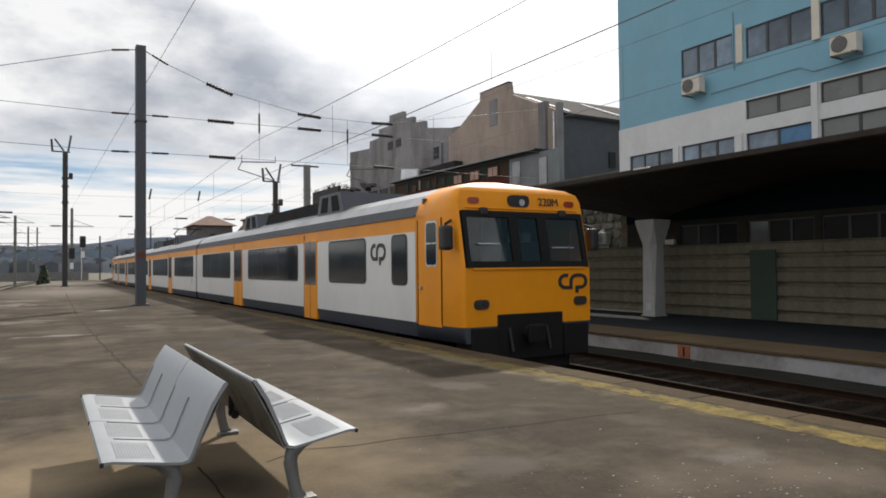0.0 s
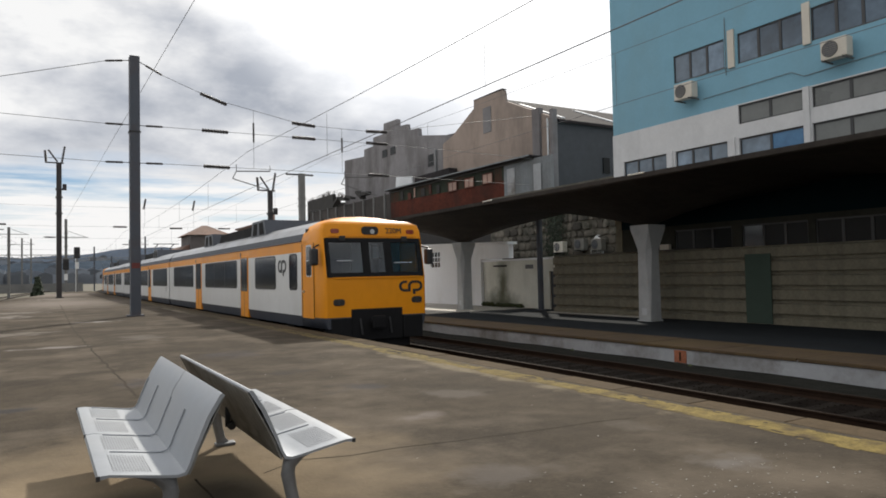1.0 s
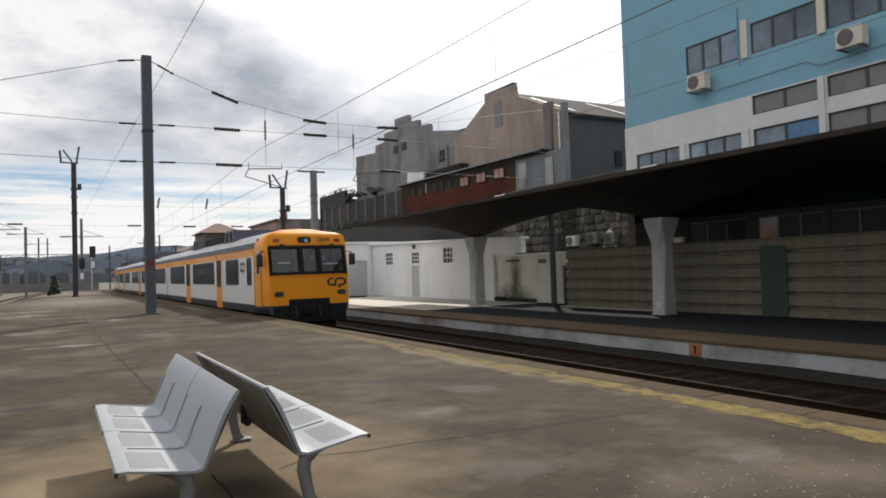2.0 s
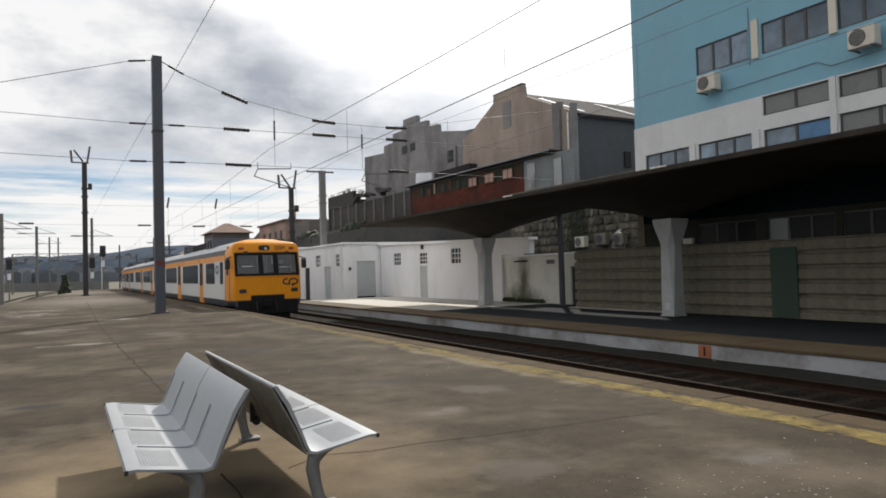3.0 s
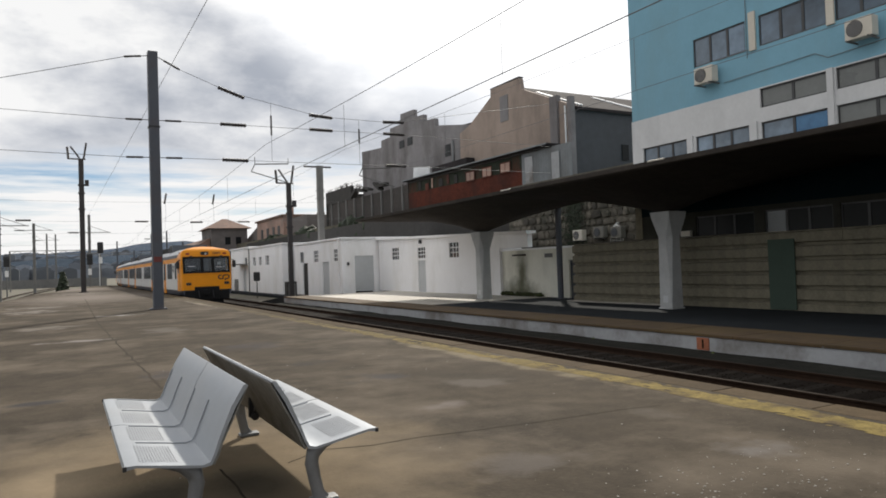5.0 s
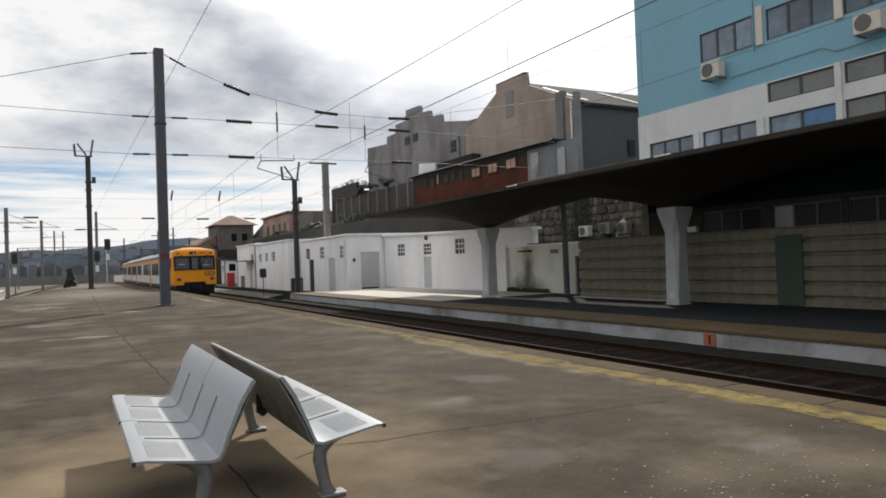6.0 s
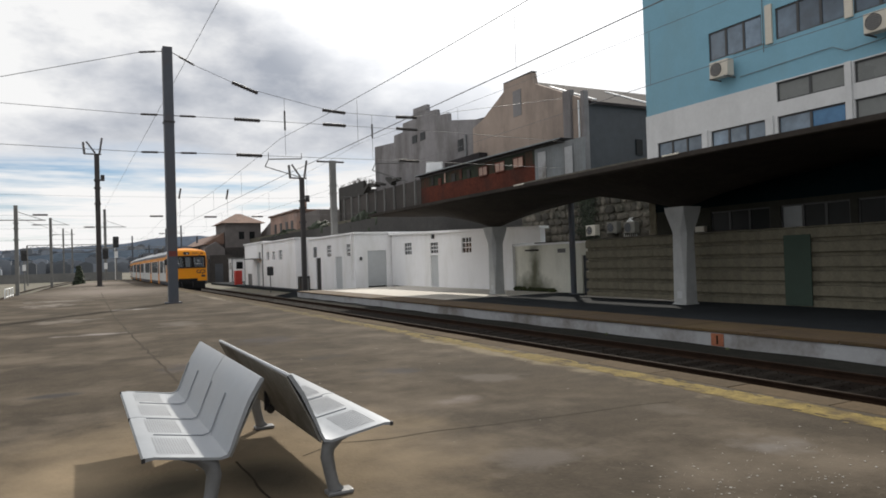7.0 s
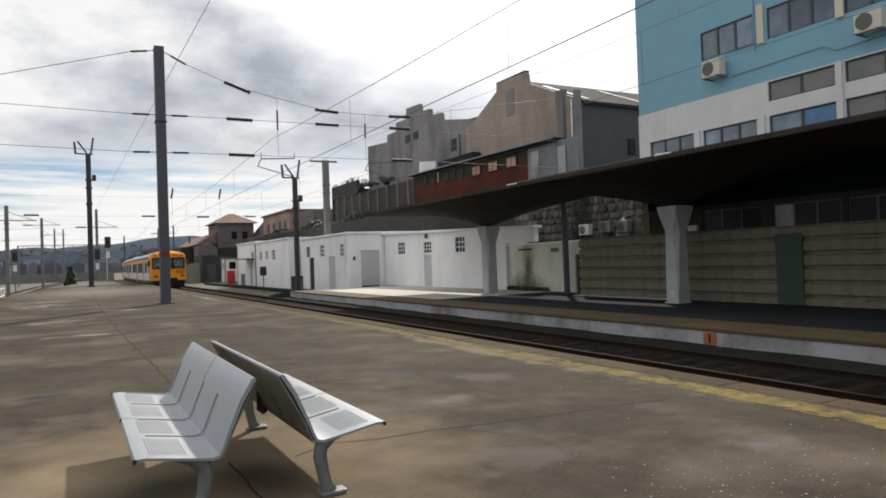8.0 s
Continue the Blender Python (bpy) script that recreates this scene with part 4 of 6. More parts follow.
prism(bm, [(43.5, 15.0), (49.3, 12.6), (49.3, 12.4), (43.5, 14.8)], "x", GX + 0.41, 57)
part("roof", bm, M["roofdark"], wh, "weathered roof sheets")
bm = bmesh.new()
prism(bm, [(36.0, 11.95), (40.8, 13.96), (40.8, 13.9), (36.0, 11.88)], "x", GX + 1.0, GX + 1.35)
prism(bm, [(36.0, 11.97), (41.5, 14.25), (41.5, 14.18), (36.0, 11.88)], "x", GX + 7.0, GX + 7.4)
part("roof_flashing", bm, M["zinc"], wh, "bright zinc flashing strips")
part("bricked_window", cube(GX - 0.04, GX, 43.0, 44.1, 12.2, 14.2), M["gable2"], wh, "bricked-up window")
part("side_window", cube(GX + 4.5, GX + 5.1, 35.66, 35.75, 8.2, 9.3), M["gloomglass"], wh)

# stepped-gable building
sg = thing("stepped_gable_house", "grimy grey rendered building with a crow-stepped gable", "building", kind="structure")
steps = [(74.9, 5), (74.9, 14.9), (69.3, 14.5), (69.2, 15.26), (66.9, 15.24), (66.8, 16.15), (64.2, 16.1), (64.15, 17.15), (61.05, 17.0), (61.0, 16.2), (58.95, 16.05), (58.9, 15.4), (56.65, 15.2), (56.6, 14.5), (50.45, 13.4), (50.45, 5)]
SX = 31.0
part("stepped_wall", prism(bmesh.new(), steps, "x", SX, SX + 0.4), M["gable2"], sg)
part("side_wall", cube(SX + 0.41, 50, 74.5, 74.8, 5, 14), M["gable2"], sg)
part("back_body", cube(SX + 0.41, 50, 52.1, 74.4, 5, 13.1), M["roofdark"], sg)
for y in (63.4, 61.5):
    part("window", cube(SX - 0.05, SX + 0.02, y, y + 1.1, 13.55, 14.35), M["gloomglass"], sg)
for y in (60.8, 57.5, 53.8):
    part("sill_band", cube(SX - 0.08, SX, y, y + 1.2, 9.0, 9.2), M["gable"], sg)
part("connecting_roof", prism(bmesh.new(), [(49.4, 14.0), (56.6, 14.5), (56.6, 14.2), (49.4, 13.7)], "x", SX + 2, SX + 9), M["roofdark"], sg)

# rusty lean-to shed in front of the warehouse
shed = thing("lean_to_shed", "rust-red corrugated lean-to shed with small pale windows", "shed", kind="structure")
HX = 28.6


def corrugated(y0, y1, z0, z1, x, pitch=0.28, depth=0.05):
    """Corrugated sheet; the top and bottom heights may be given at both ends."""
    bm = bmesh.new()
    n = int((y1 - y0) / pitch * 4)
    rows = []
    for i in range(n + 1):
        t = i / n
        y = y0 + (y1 - y0) * t
        d = depth * math.sin(2 * math.pi * i / 4)
        a = z0[0] + (z0[1] - z0[0]) * t
        b = z1[0] + (z1[1] - z1[0]) * t
        rows.append([(x + d, y, a), (x + d, y, b), (x + d + 0.02, y, b), (x + d + 0.02, y, a)])
    return loft(bm, rows)


part("red_wall", corrugated(39.6, 57.8, (5.8, 5.8), (7.86, 8.1), HX), M["rustred"], shed, "rust-red corrugated sheets")
part("green_wall", corrugated(39.6, 57.8, (7.865, 8.105), (9.0, 9.15), HX + 0.03), M["oldgreen"], shed, "dark faded green upper sheets")
part("grey_wall", corrugated(34.1, 39.58, (5.8, 5.8), (8.9, 9.0), HX), M["greysheet"], shed, "grey corrugated sheets")
# mismatched sheets; the darkwall ones paint shaded gaps in the wall
for y, w, z0, z1, m_ in ((48.6, 0.5, 8.0, 8.7, "darkwall"), (50.0, 0.35, 8.1, 8.9, "rustred"), (51.1, 0.7, 8.05, 8.7, "darkwall"), (52.9, 0.25, 8.1, 8.95, "pinkhouse"), (53.7, 0.6, 8.0, 8.6, "rustred"), (55.2, 0.5, 8.15, 8.9, "darkwall"), (38.2, 0.9, 6.2, 8.6, "whitewall"), (35.3, 0.8, 6.2, 8.5, "whitewall")):
    part("odd_sheet", cube(HX - 0.085, HX - 0.055, y, y + w, z0, z1), M[m_], shed, "mismatched patched sheet, the dark ones standing in for gaps")
part("dark_eave", prism(bmesh.new(), [(36.1, 8.86), (36.1, 9.0), (58.0, 9.14), (58.0, 8.98)], "x", HX - 0.12, HX - 0.09), M["darkwall"], shed)
bm = bmesh.new()
prism(bm, [(36.0, 9.01), (36.0, 9.13), (58.2, 9.33), (58.2, 9.2)], "x", HX - 0.5, GX + 0.1)
part("lean_to_roof", bm, M["roofdark"], shed, "sloping grey roof sheet")
bm = bmesh.new()
prism(bm, [(36.0, 9.05), (36.0, 9.13), (58.2, 9.33), (58.2, 9.25)], "x", HX - 0.56, HX - 0.503)
part("roof_edge", bm, M["greysheet"], shed)
for y in (40.9, 43.4, 45.87):
    w = part("window", cube(HX - 0.12, HX - 0.06, y, y + 1.22, 7.93, 8.6), M["pinkhouse"], shed, "pale boarded shed window")
    part("window_frame", wall_with_holes(bmesh.new(), y - 0.06, y + 1.28, 7.87, 8.66, HX - 0.14, 0.03, [(y + 0.02, y + 0.59, 7.95, 8.58), (y + 0.64, y + 1.2, 7.95, 8.58)]), M["rustred"], w)
part("white_sheet", prism(bmesh.new(), [(54.1, 9.35), (57.5, 9.4), (57.3, 10.5), (54.2, 10.16)], "x", 28.9, 29.0), M["zinc"], shed, "pale roof sheet")
part("upper_lean_to", cube(29.1, 29.9, 48.0, 54.0, 9.3, 10.05), M["roofdark"], shed, "dark sheet-clad upper lean-to")

# dark terrace wall further along and the overgrown bank
dk = thing("terrace_wall", "dark weathered terrace wall with vertical posts", "wall", kind="structure")
part("wall", cube(28.6, 29.0, 58.0, 80.5, 5.5, 9.0), M["terrace"], dk)
part("wall", cube(28.5, 45, 80.6, 81.0, 4.0, 10.6), M["darkwall"], dk)
part("wall", cube(28.5, 28.9, 72.5, 80.5, 9.0, 10.6), M["darkwall"], dk)
part("lower_wall", cube(25.3, 25.89, 36.52, 110, -1.0, 5.6), M["darkwall"], dk)
for k in range(9):
    part("post", cube(28.45, 28.6, 59 + k * 2.5, 59.2 + k * 2.5, 5.5, 9.1), M["greypole"], dk)
bm = bmesh.new()
for k in range(420):
    y = 60 + 51 * rng.rand()
    bmesh.ops.create_icosphere(bm, subdivisions=1, radius=0.25 + 0.45 * rng.rand(), matrix=Matrix.Translation((25.7 + 1.8 * rng.rand(), y, 4.6 + 1.0 * rng.rand() + 0.5 * math.sin(y * 0.4))))
for v in bm.verts:
    v.co += Vector(rng.randn(3) * 0.12)
tagged(part("ivy_bank", bm, M["leaf"]), "dark ivy and scrub hanging along the terrace wall", "ivy", "", "stuff")

# houses beyond
hs = thing("pink_house", "faded pink terraced house with a chimney", "house", kind="structure")
part("wall", cube(28.5, 38, 100, 116, 0, 9.3), M["pinkhouse"], hs)
part("roof", cube(28.2, 38.3, 99.7, 116.3, 9.3, 9.55), M["tile"], hs)
part("chimney", cube(30.5, 31.3, 104, 105, 9.55, 11.4), M["pinkhouse"], hs)
part("gable_house", cube(29.5, 38, 92, 99.6, 0, 8.9), M["house"], hs)
part("side_house", prism(bmesh.new(), [(116.4, 0), (116.4, 8.9), (126, 6.8), (126, 0)], "x", 28.8, 36), M["house"], hs)

hs2 = thing("tiled_roof_house", "grey two-storey house with a hipped tile roof", "house", kind="structure")
part("wall", cube(21.9, 28, 121, 130, -1, 8.8), M["house"], hs2)
bm = bmesh.new()
loft(bm, [[(21.2, 120.3, 8.8), (28.7, 120.3, 8.8), (28.7, 130.7, 8.8), (21.2, 130.7, 8.8)], [(24.6, 125, 10.7), (25.4, 125, 10.7), (25.4, 126, 10.7), (24.6, 126, 10.7)]])
part("roof", bm, M["tile"], hs2, "hipped terracotta tile roof")
for y in (122.5, 126.3):
    part("window", cube(21.84, 21.9, y, y + 1.2, 6.1, 7.6), M["frame_dark"], hs2)
for x in (24.2, 26.0):
    part("window", cube(x, x + 0.9, 120.94, 121.0, 6.0, 7.3), M["gloomglass"], hs2)
part("dark_lower_wall", cube(21.9, 28, 120.9, 120.99, -1, 4.6), M["terrace"], hs2)
part("annex", cube(18.9, 21.8, 122, 150, -1, 5.2), M["house"], hs2)
bm = bmesh.new()
prism(bm, [(18.5, 5.2), (21.8, 7.2), (21.8, 5.2)], "y", 121.6, 150)
part("annex_roof", bm, M["tile"], hs2)
for k in range(5):
    part("window", cube(18.84, 18.9, 123 + k * 5, 124.4 + k * 5, 1.2, 2.8), M["frame_dark"], hs2)

bm = bmesh.new()
for k in range(5):
    y = 62 + k * 2.0 + rng.rand()
    m_ = Matrix.Translation((28.2, y, 9.3 + 0.3 * rng.rand())) @ Matrix.Rotation(rng.rand() * 1.2 - 0.6, 4, "X")
    box(bm, -0.3, 0.3, -0.8, 0.8, -0.12, 0.1 + 0.2 * rng.rand(), 0, 0.0, m_)
tagged(part("junk_pile", bm, M["darkwall"]), "dark scrap boards and sheets piled on the terrace wall", "scrap", "", "stuff")
part("drain_pipe", rod(bmesh.new(), (SX - 0.12, 53.2, 6), (SX - 0.12, 53.2, 12.5), 0.1, 0.1, 8), M["greysheet"], sg)
part("side_window", cube(SX - 0.05, SX + 0.02, 53.8, 54.8, 11.2, 12.3), M["gloomglass"], sg)
for y in (102, 105, 108.5, 112):
    part("window", cube(28.44, 28.5, y, y + 1.2, 6.2, 8.0), M["frame_dark"], hs)
part("balcony_wall", cube(27.6, 28.5, 100, 116, 5.2, 6.0), M["darkwall"], hs)
# low dark sheds and walls by the curve
lo_ = thing("lineside_shed", "low grimy lineside sheds with a pale gable", "shed", kind="structure")
part("shed_wall", cube(17.8, 21.5, 112, 120, -1.1, 3.2), M["terrace"], lo_)
part("pale_gable", prism(bmesh.new(), [(18.4, -1.1), (18.4, 4.6), (20.2, 5.6), (21.6, 4.4), (21.6, -1.1)], "y", 119.9, 121.8), M["house"], lo_)
part("doorway", cube(18.6, 19.8, 111.94, 112.0, -1.1, 1.8), M["slate"], lo_)
part("upper_wall", cube(16.8, 18.7, 128, 160, -1.1, 5.0), M["darkwall"], lo_)

# ---------------------------------------------------------------- masts and overhead line
def insulator(bm, a, b, r=0.075, index=0):
    """A ribbed insulator between two points."""
    a, b = Vector(a), Vector(b)
    rod(bm, a, b, r * 0.62, r * 0.62, 6, index)
    n = 9
    for k in range(n):
        c = a.lerp(b, (k + 0.5) / n)
        d = (b - a).normalized() * 0.035
        rod(bm, c - d, c + d, r, r * 0.7, 8, index)


def wire(name, pts, r, label, sag=0.0, n=14):
    bm = bmesh.new()
    for a, b in zip(pts, pts[1:]):
        a, b = Vector(a), Vector(b)
        last = a
        for k in range(1, n + 1):
            t = k / n
            p = a.lerp(b, t) - Vector((0, 0, sag * 4 * t * (1 - t)))
            rod(bm, last, p, r, r, 5)
            last = p
    return tagged(part(name, bm, M["wire"]), label, "wire", "overhead wires")


# main mast on the near platform
PX, PY = 3.0, 27.3
mast = thing("catenary_mast", "tall dark steel H-section mast with cross wires and insulators", "mast", pose(PX, PY, 0), "catenary masts")
bm = bmesh.new()
for s in (-1, 1):
    box(bm, -0.17, 0.17, s * 0.17 - 0.02, s * 0.17 + 0.02, 0, 9.6)
box(bm, -0.02, 0.02, -0.149, 0.149, 0, 9.6)
box(bm, -0.165, -0.145, -0.149, 0.149, 0, 9.6)
part("shaft", bm, M["pole"], mast)
part("base_plate", cube(-0.28, 0.28, -0.28, 0.28, 0, 0.05, 0.01), M["pole"], mast)
for z, drop in ((9.45, (-0.12, -0.40)), (7.05, (-0.02, 0.02)), (5.65, (-0.02, 0.02))):
    for s in (-1, 1):
        d = drop[0] if s < 0 else drop[1]
        bm = bmesh.new()
        rod(bm, (s * 0.165, 0, z), (s * 0.95, 0, z + d), 0.016, 0.016, 6)
        insulator(bm, (s * 0.42, 0, z + d * 0.33), (s * 0.66, 0, z + d * 0.63), 0.042)
        insulator(bm, (s * 0.70, 0, z + d * 0.68), (s * 0.95, 0, z + d), 0.042)
        part("insulator", bm, M["insulator"], mast, "dark ribbed insulator string")
part("collar", cube(-0.2, 0.2, -0.2, 0.2, 6.75, 6.82, 0.01), M["black"], mast)
part("warning_plate", cube(-0.14, 0.14, -0.20, -0.195, 1.75, 1.95), M["rustband"], mast, "small dull red warning plate")


def small_mast(name, x, y, h, w, material, label, head=True, z0=0.0):
    t = thing(name, label, "mast", pose(x, y, z0), "catenary masts")
    bm = bmesh.new()
    box(bm, -w, w, -w, w, 0, h)
    part("shaft", bm, material, t)
    part("foot", cube(-w - 0.15, w + 0.15, -w - 0.15, w + 0.15, 0, 0.06), material, t)
    for z in (0.62, 0.74, 0.80):
        part("band", cube(-w - 0.06, w + 0.06, -w - 0.06, w + 0.06, h * z, h * z + 0.12), material, t)
    if head:
        part("switch_arm", rod(bmesh.new(), (-0.95, 0, h + 0.02), (0.35, 0, h + 0.02), 0.06, 0.06, 6), material, t)
        for a, b, r in (((-0.9, 0, h), (-0.98, 0, h + 1.0), 0.12), ((-0.75, 0, h + 1.05), (-0.1, 0, h + 0.1), 0.09), ((0.2, 0, h), (0.42, 0, h + 1.4), 0.11)):
            bm = bmesh.new()
            insulator(bm, a, b, r)
            part("insulator", bm, M["insulator"], t, "dark ribbed insulator")
        part("switch_box", cube(0.25, 0.55, -0.12, 0.12, h * 0.80, h * 0.80 + 0.5, 0.03), material, t)
    return t


small_mast("switch_mast", 1.3, 63.5, 11.0, 0.19, M["brownpole"], "brown steel switch mast with insulator arms on the platform")
small_mast("switch_mast", 15.1, 51.3, 9.0, 0.16, M["brownpole"], "brown steel switch mast beside the platform ramp", z0=-1.1)
t = small_mast("concrete_mast", 22.3, 65.0, 12.6, 0.27, M["greypole"], "grey concrete mast behind the outbuildings", head=False, z0=-1.1)
bm = bmesh.new()
insulator(bm, (-1.6, 0, 12.5), (1.2, 0, 12.5), 0.13)
part("cross_arm", bm, M["insulator"], t)
small_mast("far_mast", 2.9, 103, 9.6, 0.16, M["greypole"], "slender grey far mast on the platform", head=False)
small_mast("far_mast", -5.7, 80, 9.2, 0.17, M["greypole"], "grey far mast with a short crossarm", head=False, z0=-1.1)
small_mast("far_mast", -4.2, 124, 11.0, 0.19, M["greypole"], "plain grey far mast beside the track", head=False, z0=-1.1)
small_mast("far_mast", -3.8, 190, 13.0, 0.18, M["greypole"], "plain grey far mast beside the track", head=False, z0=-1.1)
small_mast("far_mast", -1.9, 185, 12.6, 0.16, M["greypole"], "grey far mast at the platform end", head=False, z0=-1.1)
small_mast("far_mast", 5.6, 140, 8.5, 0.15, M["whiterail"], "pale slender far mast beside the track", head=False, z0=-1.1)
small_mast("far_mast", -12.0, 105, 9.0, 0.2, M["brownpole"], "dark mast beside the next track", head=False, z0=-1.1)
for x, y, h in ((17.5, 160, 12), (19.0, 185, 12.5), (20.0, 140, 8.5), (22, 180, 13), (16.2, 200, 9), (11.5, 190, 11)):
    small_mast("far_mast", x, y, h, 0.16, M["pole"], "dark far mast beside the curve", head=False, z0=-1.1)
# far portals across the tracks
for y, x0, x1, h in ((150, -9, 6, 7.6), (230, 4, 24, 9.5)):
    p = thing("line_portal", "thin far steel portal spanning the tracks", "portal", pose(0, y, -1.1), "line portals")
    for x in (x0, x1):
        part("leg", rod(bmesh.new(), (x, 0, 0), (x, 0, h), 0.14, 0.14, 6), M["greypole"], p)
    bm = bmesh.new()
    rod(bm, (x0, 0, h), (x1, 0, h), 0.07, 0.07, 5)
    rod(bm, (x0, 0, h - 0.7), (x1, 0, h - 0.7), 0.07, 0.07, 5)
    for k in range(12):
        rod(bm, (x0 + (x1 - x0) * k / 12, 0, h if k % 2 else h - 0.7), (x0 + (x1 - x0) * (k + 1) / 12, 0, h - 0.7 if k % 2 else h), 0.04, 0.04, 4)
    part("beam", bm, M["greypole"], p)

# cross-span wires at the main mast, with insulators over each track
for z in (7.05, 5.65):
    wire("cross_span", [(-14, PY, z + 0.25), (PX - 0.95, PY, z - 0.02), (PX + 0.95, PY, z + 0.02), (14.5, PY, z + 0.08), (22.3, 27.3 + 1.0, z + 0.2)], 0.010, "thin cross-span wire between the masts")
wire("cross_span", [(-14, PY - 3, 3.6), (PX - 0.95, PY, 9.33)], 0.012, "thin head-span wire to the mast")
wire("cross_span", [(PX + 0.95, PY, 9.05), (5.85, PY, 8.34), (9.5, PY, 7.66), (12.8, PY, 7.64), (22.3, PY + 1, 9.5)], 0.010, "head-span wire across both tracks")
def hung_insulator(a, b, r):
    bm = bmesh.new()
    insulator(bm, a, b, r)
    return tagged(part("line_insulator", bm, M["insulator"]), "dark ribbed insulator strung on a cross-span wire", "insulator", "line insulators")


for x, z, dz in ((5.85, 8.34, -0.17), (5.9, 7.075, 0.0), (5.95, 5.675, 0.0), (9.5, 7.67, -0.03), (9.5, 7.10, 0.0), (12.85, 7.66, 0.02), (12.85, 7.13, 0.0), (12.9, 5.72, 0.0)):
    hung_insulator((x - 0.5, PY, z - dz), (x + 0.5, PY, z + dz), 0.085)
for x, z0, z1 in ((7.4, 6.75, 7.55), (11.2, 6.65, 7.25)):
    hung_insulator((x, PY, z0), (x, PY, z1), 0.045)
    wire("dropper", [(x, PY, 5.72), (x, PY, 8.05 if x < 9 else 7.65)], 0.008, "thin vertical wire between the span wires")

# the next cross-span, at the switch mast
P2 = 63.5
for z in (5.85, 7.5):
    wire("cross_span", [(-16, P2, z + 0.2), (1.3, P2, z), (16.5, P2, z + 0.05), (24, P2, z + 0.3)], 0.008, "thin cross-span wire at the switch mast")
for x, z in ((-2.85, 5.95), (5.8, 5.86), (10.27, 5.80), (14.41, 5.84)):
    hung_insulator((x - 0.52, P2, z), (x + 0.52, P2, z), 0.10)
for x in (7.74, 11.77):
    hung_insulator((x - 0.08, P2, 7.4), (x + 0.08, P2, 8.3), 0.10)
    wire("dropper", [(x, P2, 5.87), (x, P2, 7.4)], 0.010, "thin vertical wire between the span wires")

# steady arms
for x in (7.3, 11.9):
    bm = bmesh.new()
    rod(bm, (x - 0.6, PY, 5.55), (x + 0.75, PY, 5.62), 0.025, 0.025, 6)
    rod(bm, (x + 0.75, PY, 5.62), (x + 0.75, PY, 5.85), 0.015, 0.015, 6)
    rod(bm, (x - 0.6, PY, 5.55), (x - 0.6, PY, 5.82), 0.015, 0.015, 6)
    rod(bm, (x - 0.6, PY, 5.55), (x - 0.75, PY, 5.25), 0.02, 0.02, 6)
    rod(bm, (x - 0.75, PY, 5.25), (x + 0.9, PY, 4.8), 0.02, 0.02, 6)
    tagged(part("steady_arm", bm, M["greypole"]), "thin bent steady arm hung from the cross-span wire", "steady arm", "steady arms")

# wires along the tracks
for c in (TRACK_1, TRACK_2):
    along = [(c + (0.15 if k % 2 else -0.15) + bend(27.3 + 50 * k), 27.3 + 50 * k, 4.85) for k in range(-1, 5)]
    wire("contact_wire", along, 0.010 if c == TRACK_1 else 0.006, "contact wire over the track")
    wire("carrier_wire", [(p[0], p[1], 6.38) for p in along], 0.009 if c == TRACK_1 else 0.005, "sagging carrier wire over the track", 0.45)
    bm = bmesh.new()
    for k in range(-1, 4):
        for j in range(1, 6):
            t_ = j / 6
            y = 27.3 + 50 * (k + t_)
            rod(bm, (c + bend(y), y, 4.85), (c + bend(y), y, 6.38 - 0.45 * 4 * t_ * (1 - t_)), 0.006, 0.006, 4)
    tagged(part("dropper_wires", bm, M["wire"]), "thin droppers between carrier and contact wire", "wire", "overhead wires", "stuff")
wire("feeder_wire", [(4.5, -10, 9.9), (2.9, 103, 9.6)], 0.010, "thin feeder wire running overhead to the far mast")

# ---------------------------------------------------------------- signals, railing and small lineside things
def signal(x, y, h, z0=-1.1):
    s = thing("signal", "black lineside light signal on a post", "signal", pose(x, y, z0), "light signals")
    part("post", rod(bmesh.new(), (0, 0, 0), (0, 0, h), 0.09, 0.09, 8), M["greypole"], s)
    part("head", cube(-0.35, 0.35, -0.15, 0.15, h - 0.2, h + 1.2, 0.12), M["black"], s, "rounded black signal head")
    part("hood", cube(-0.3, 0.3, -0.3, -0.151, h + 0.6, h + 0.95, 0.03), M["black"], s)
    part("plate", cube(-0.2, 0.2, -0.16, -0.1, h - 1.5, h - 0.7), M["whiterail"], s)
    return s


signal(-6.6, 104, 4.2)
signal(3.9, 96, 4.4, 0.0)
signal(2.75, 98, 3.0, 0.0)
rl = thing("white_railing", "white painted pipe railing beside the next track", "railing", pose(-4.9, 58, -1.1))
for k in range(4):
    part("post", rod(bmesh.new(), (0, k * 2.2, 0), (0, k * 2.2, 1.3), 0.05, 0.05, 8), M["whiterail"], rl)
for z in (0.7, 1.28):
    part("rail", rod(bmesh.new(), (0, 0, z), (0, 6.6, z), 0.045, 0.045, 8), M["whiterail"], rl)
tagged(part("platform_left", cube(-14, -7.4, 0, 72, -1.1, -0.3), M["patch"]), "pale neighbouring platform", "platform", "", "structure")
T3 = track(-5.6, 20, 240, "rusty track on the other side of the near platform")
bm = bmesh.new()
for k in range(160):
    a = rng.rand(3)
    h = a[2]
    bmesh.ops.create_icosphere(bm, subdivisions=1, radius=0.16 + 0.2 * a[0], matrix=Matrix.Translation(((a[0] - 0.5) * 1.6 * (1.05 - h), (a[1] - 0.5) * 1.6 * (1.05 - h), 0.3 + 2.7 * h)))
for v in bm.verts:
    v.co += Vector(rng.randn(3) * 0.07)
bush = thing("conifer_bush", "small dark conical conifer beside the tracks", "bush", pose(-0.4, 112, -1.1))
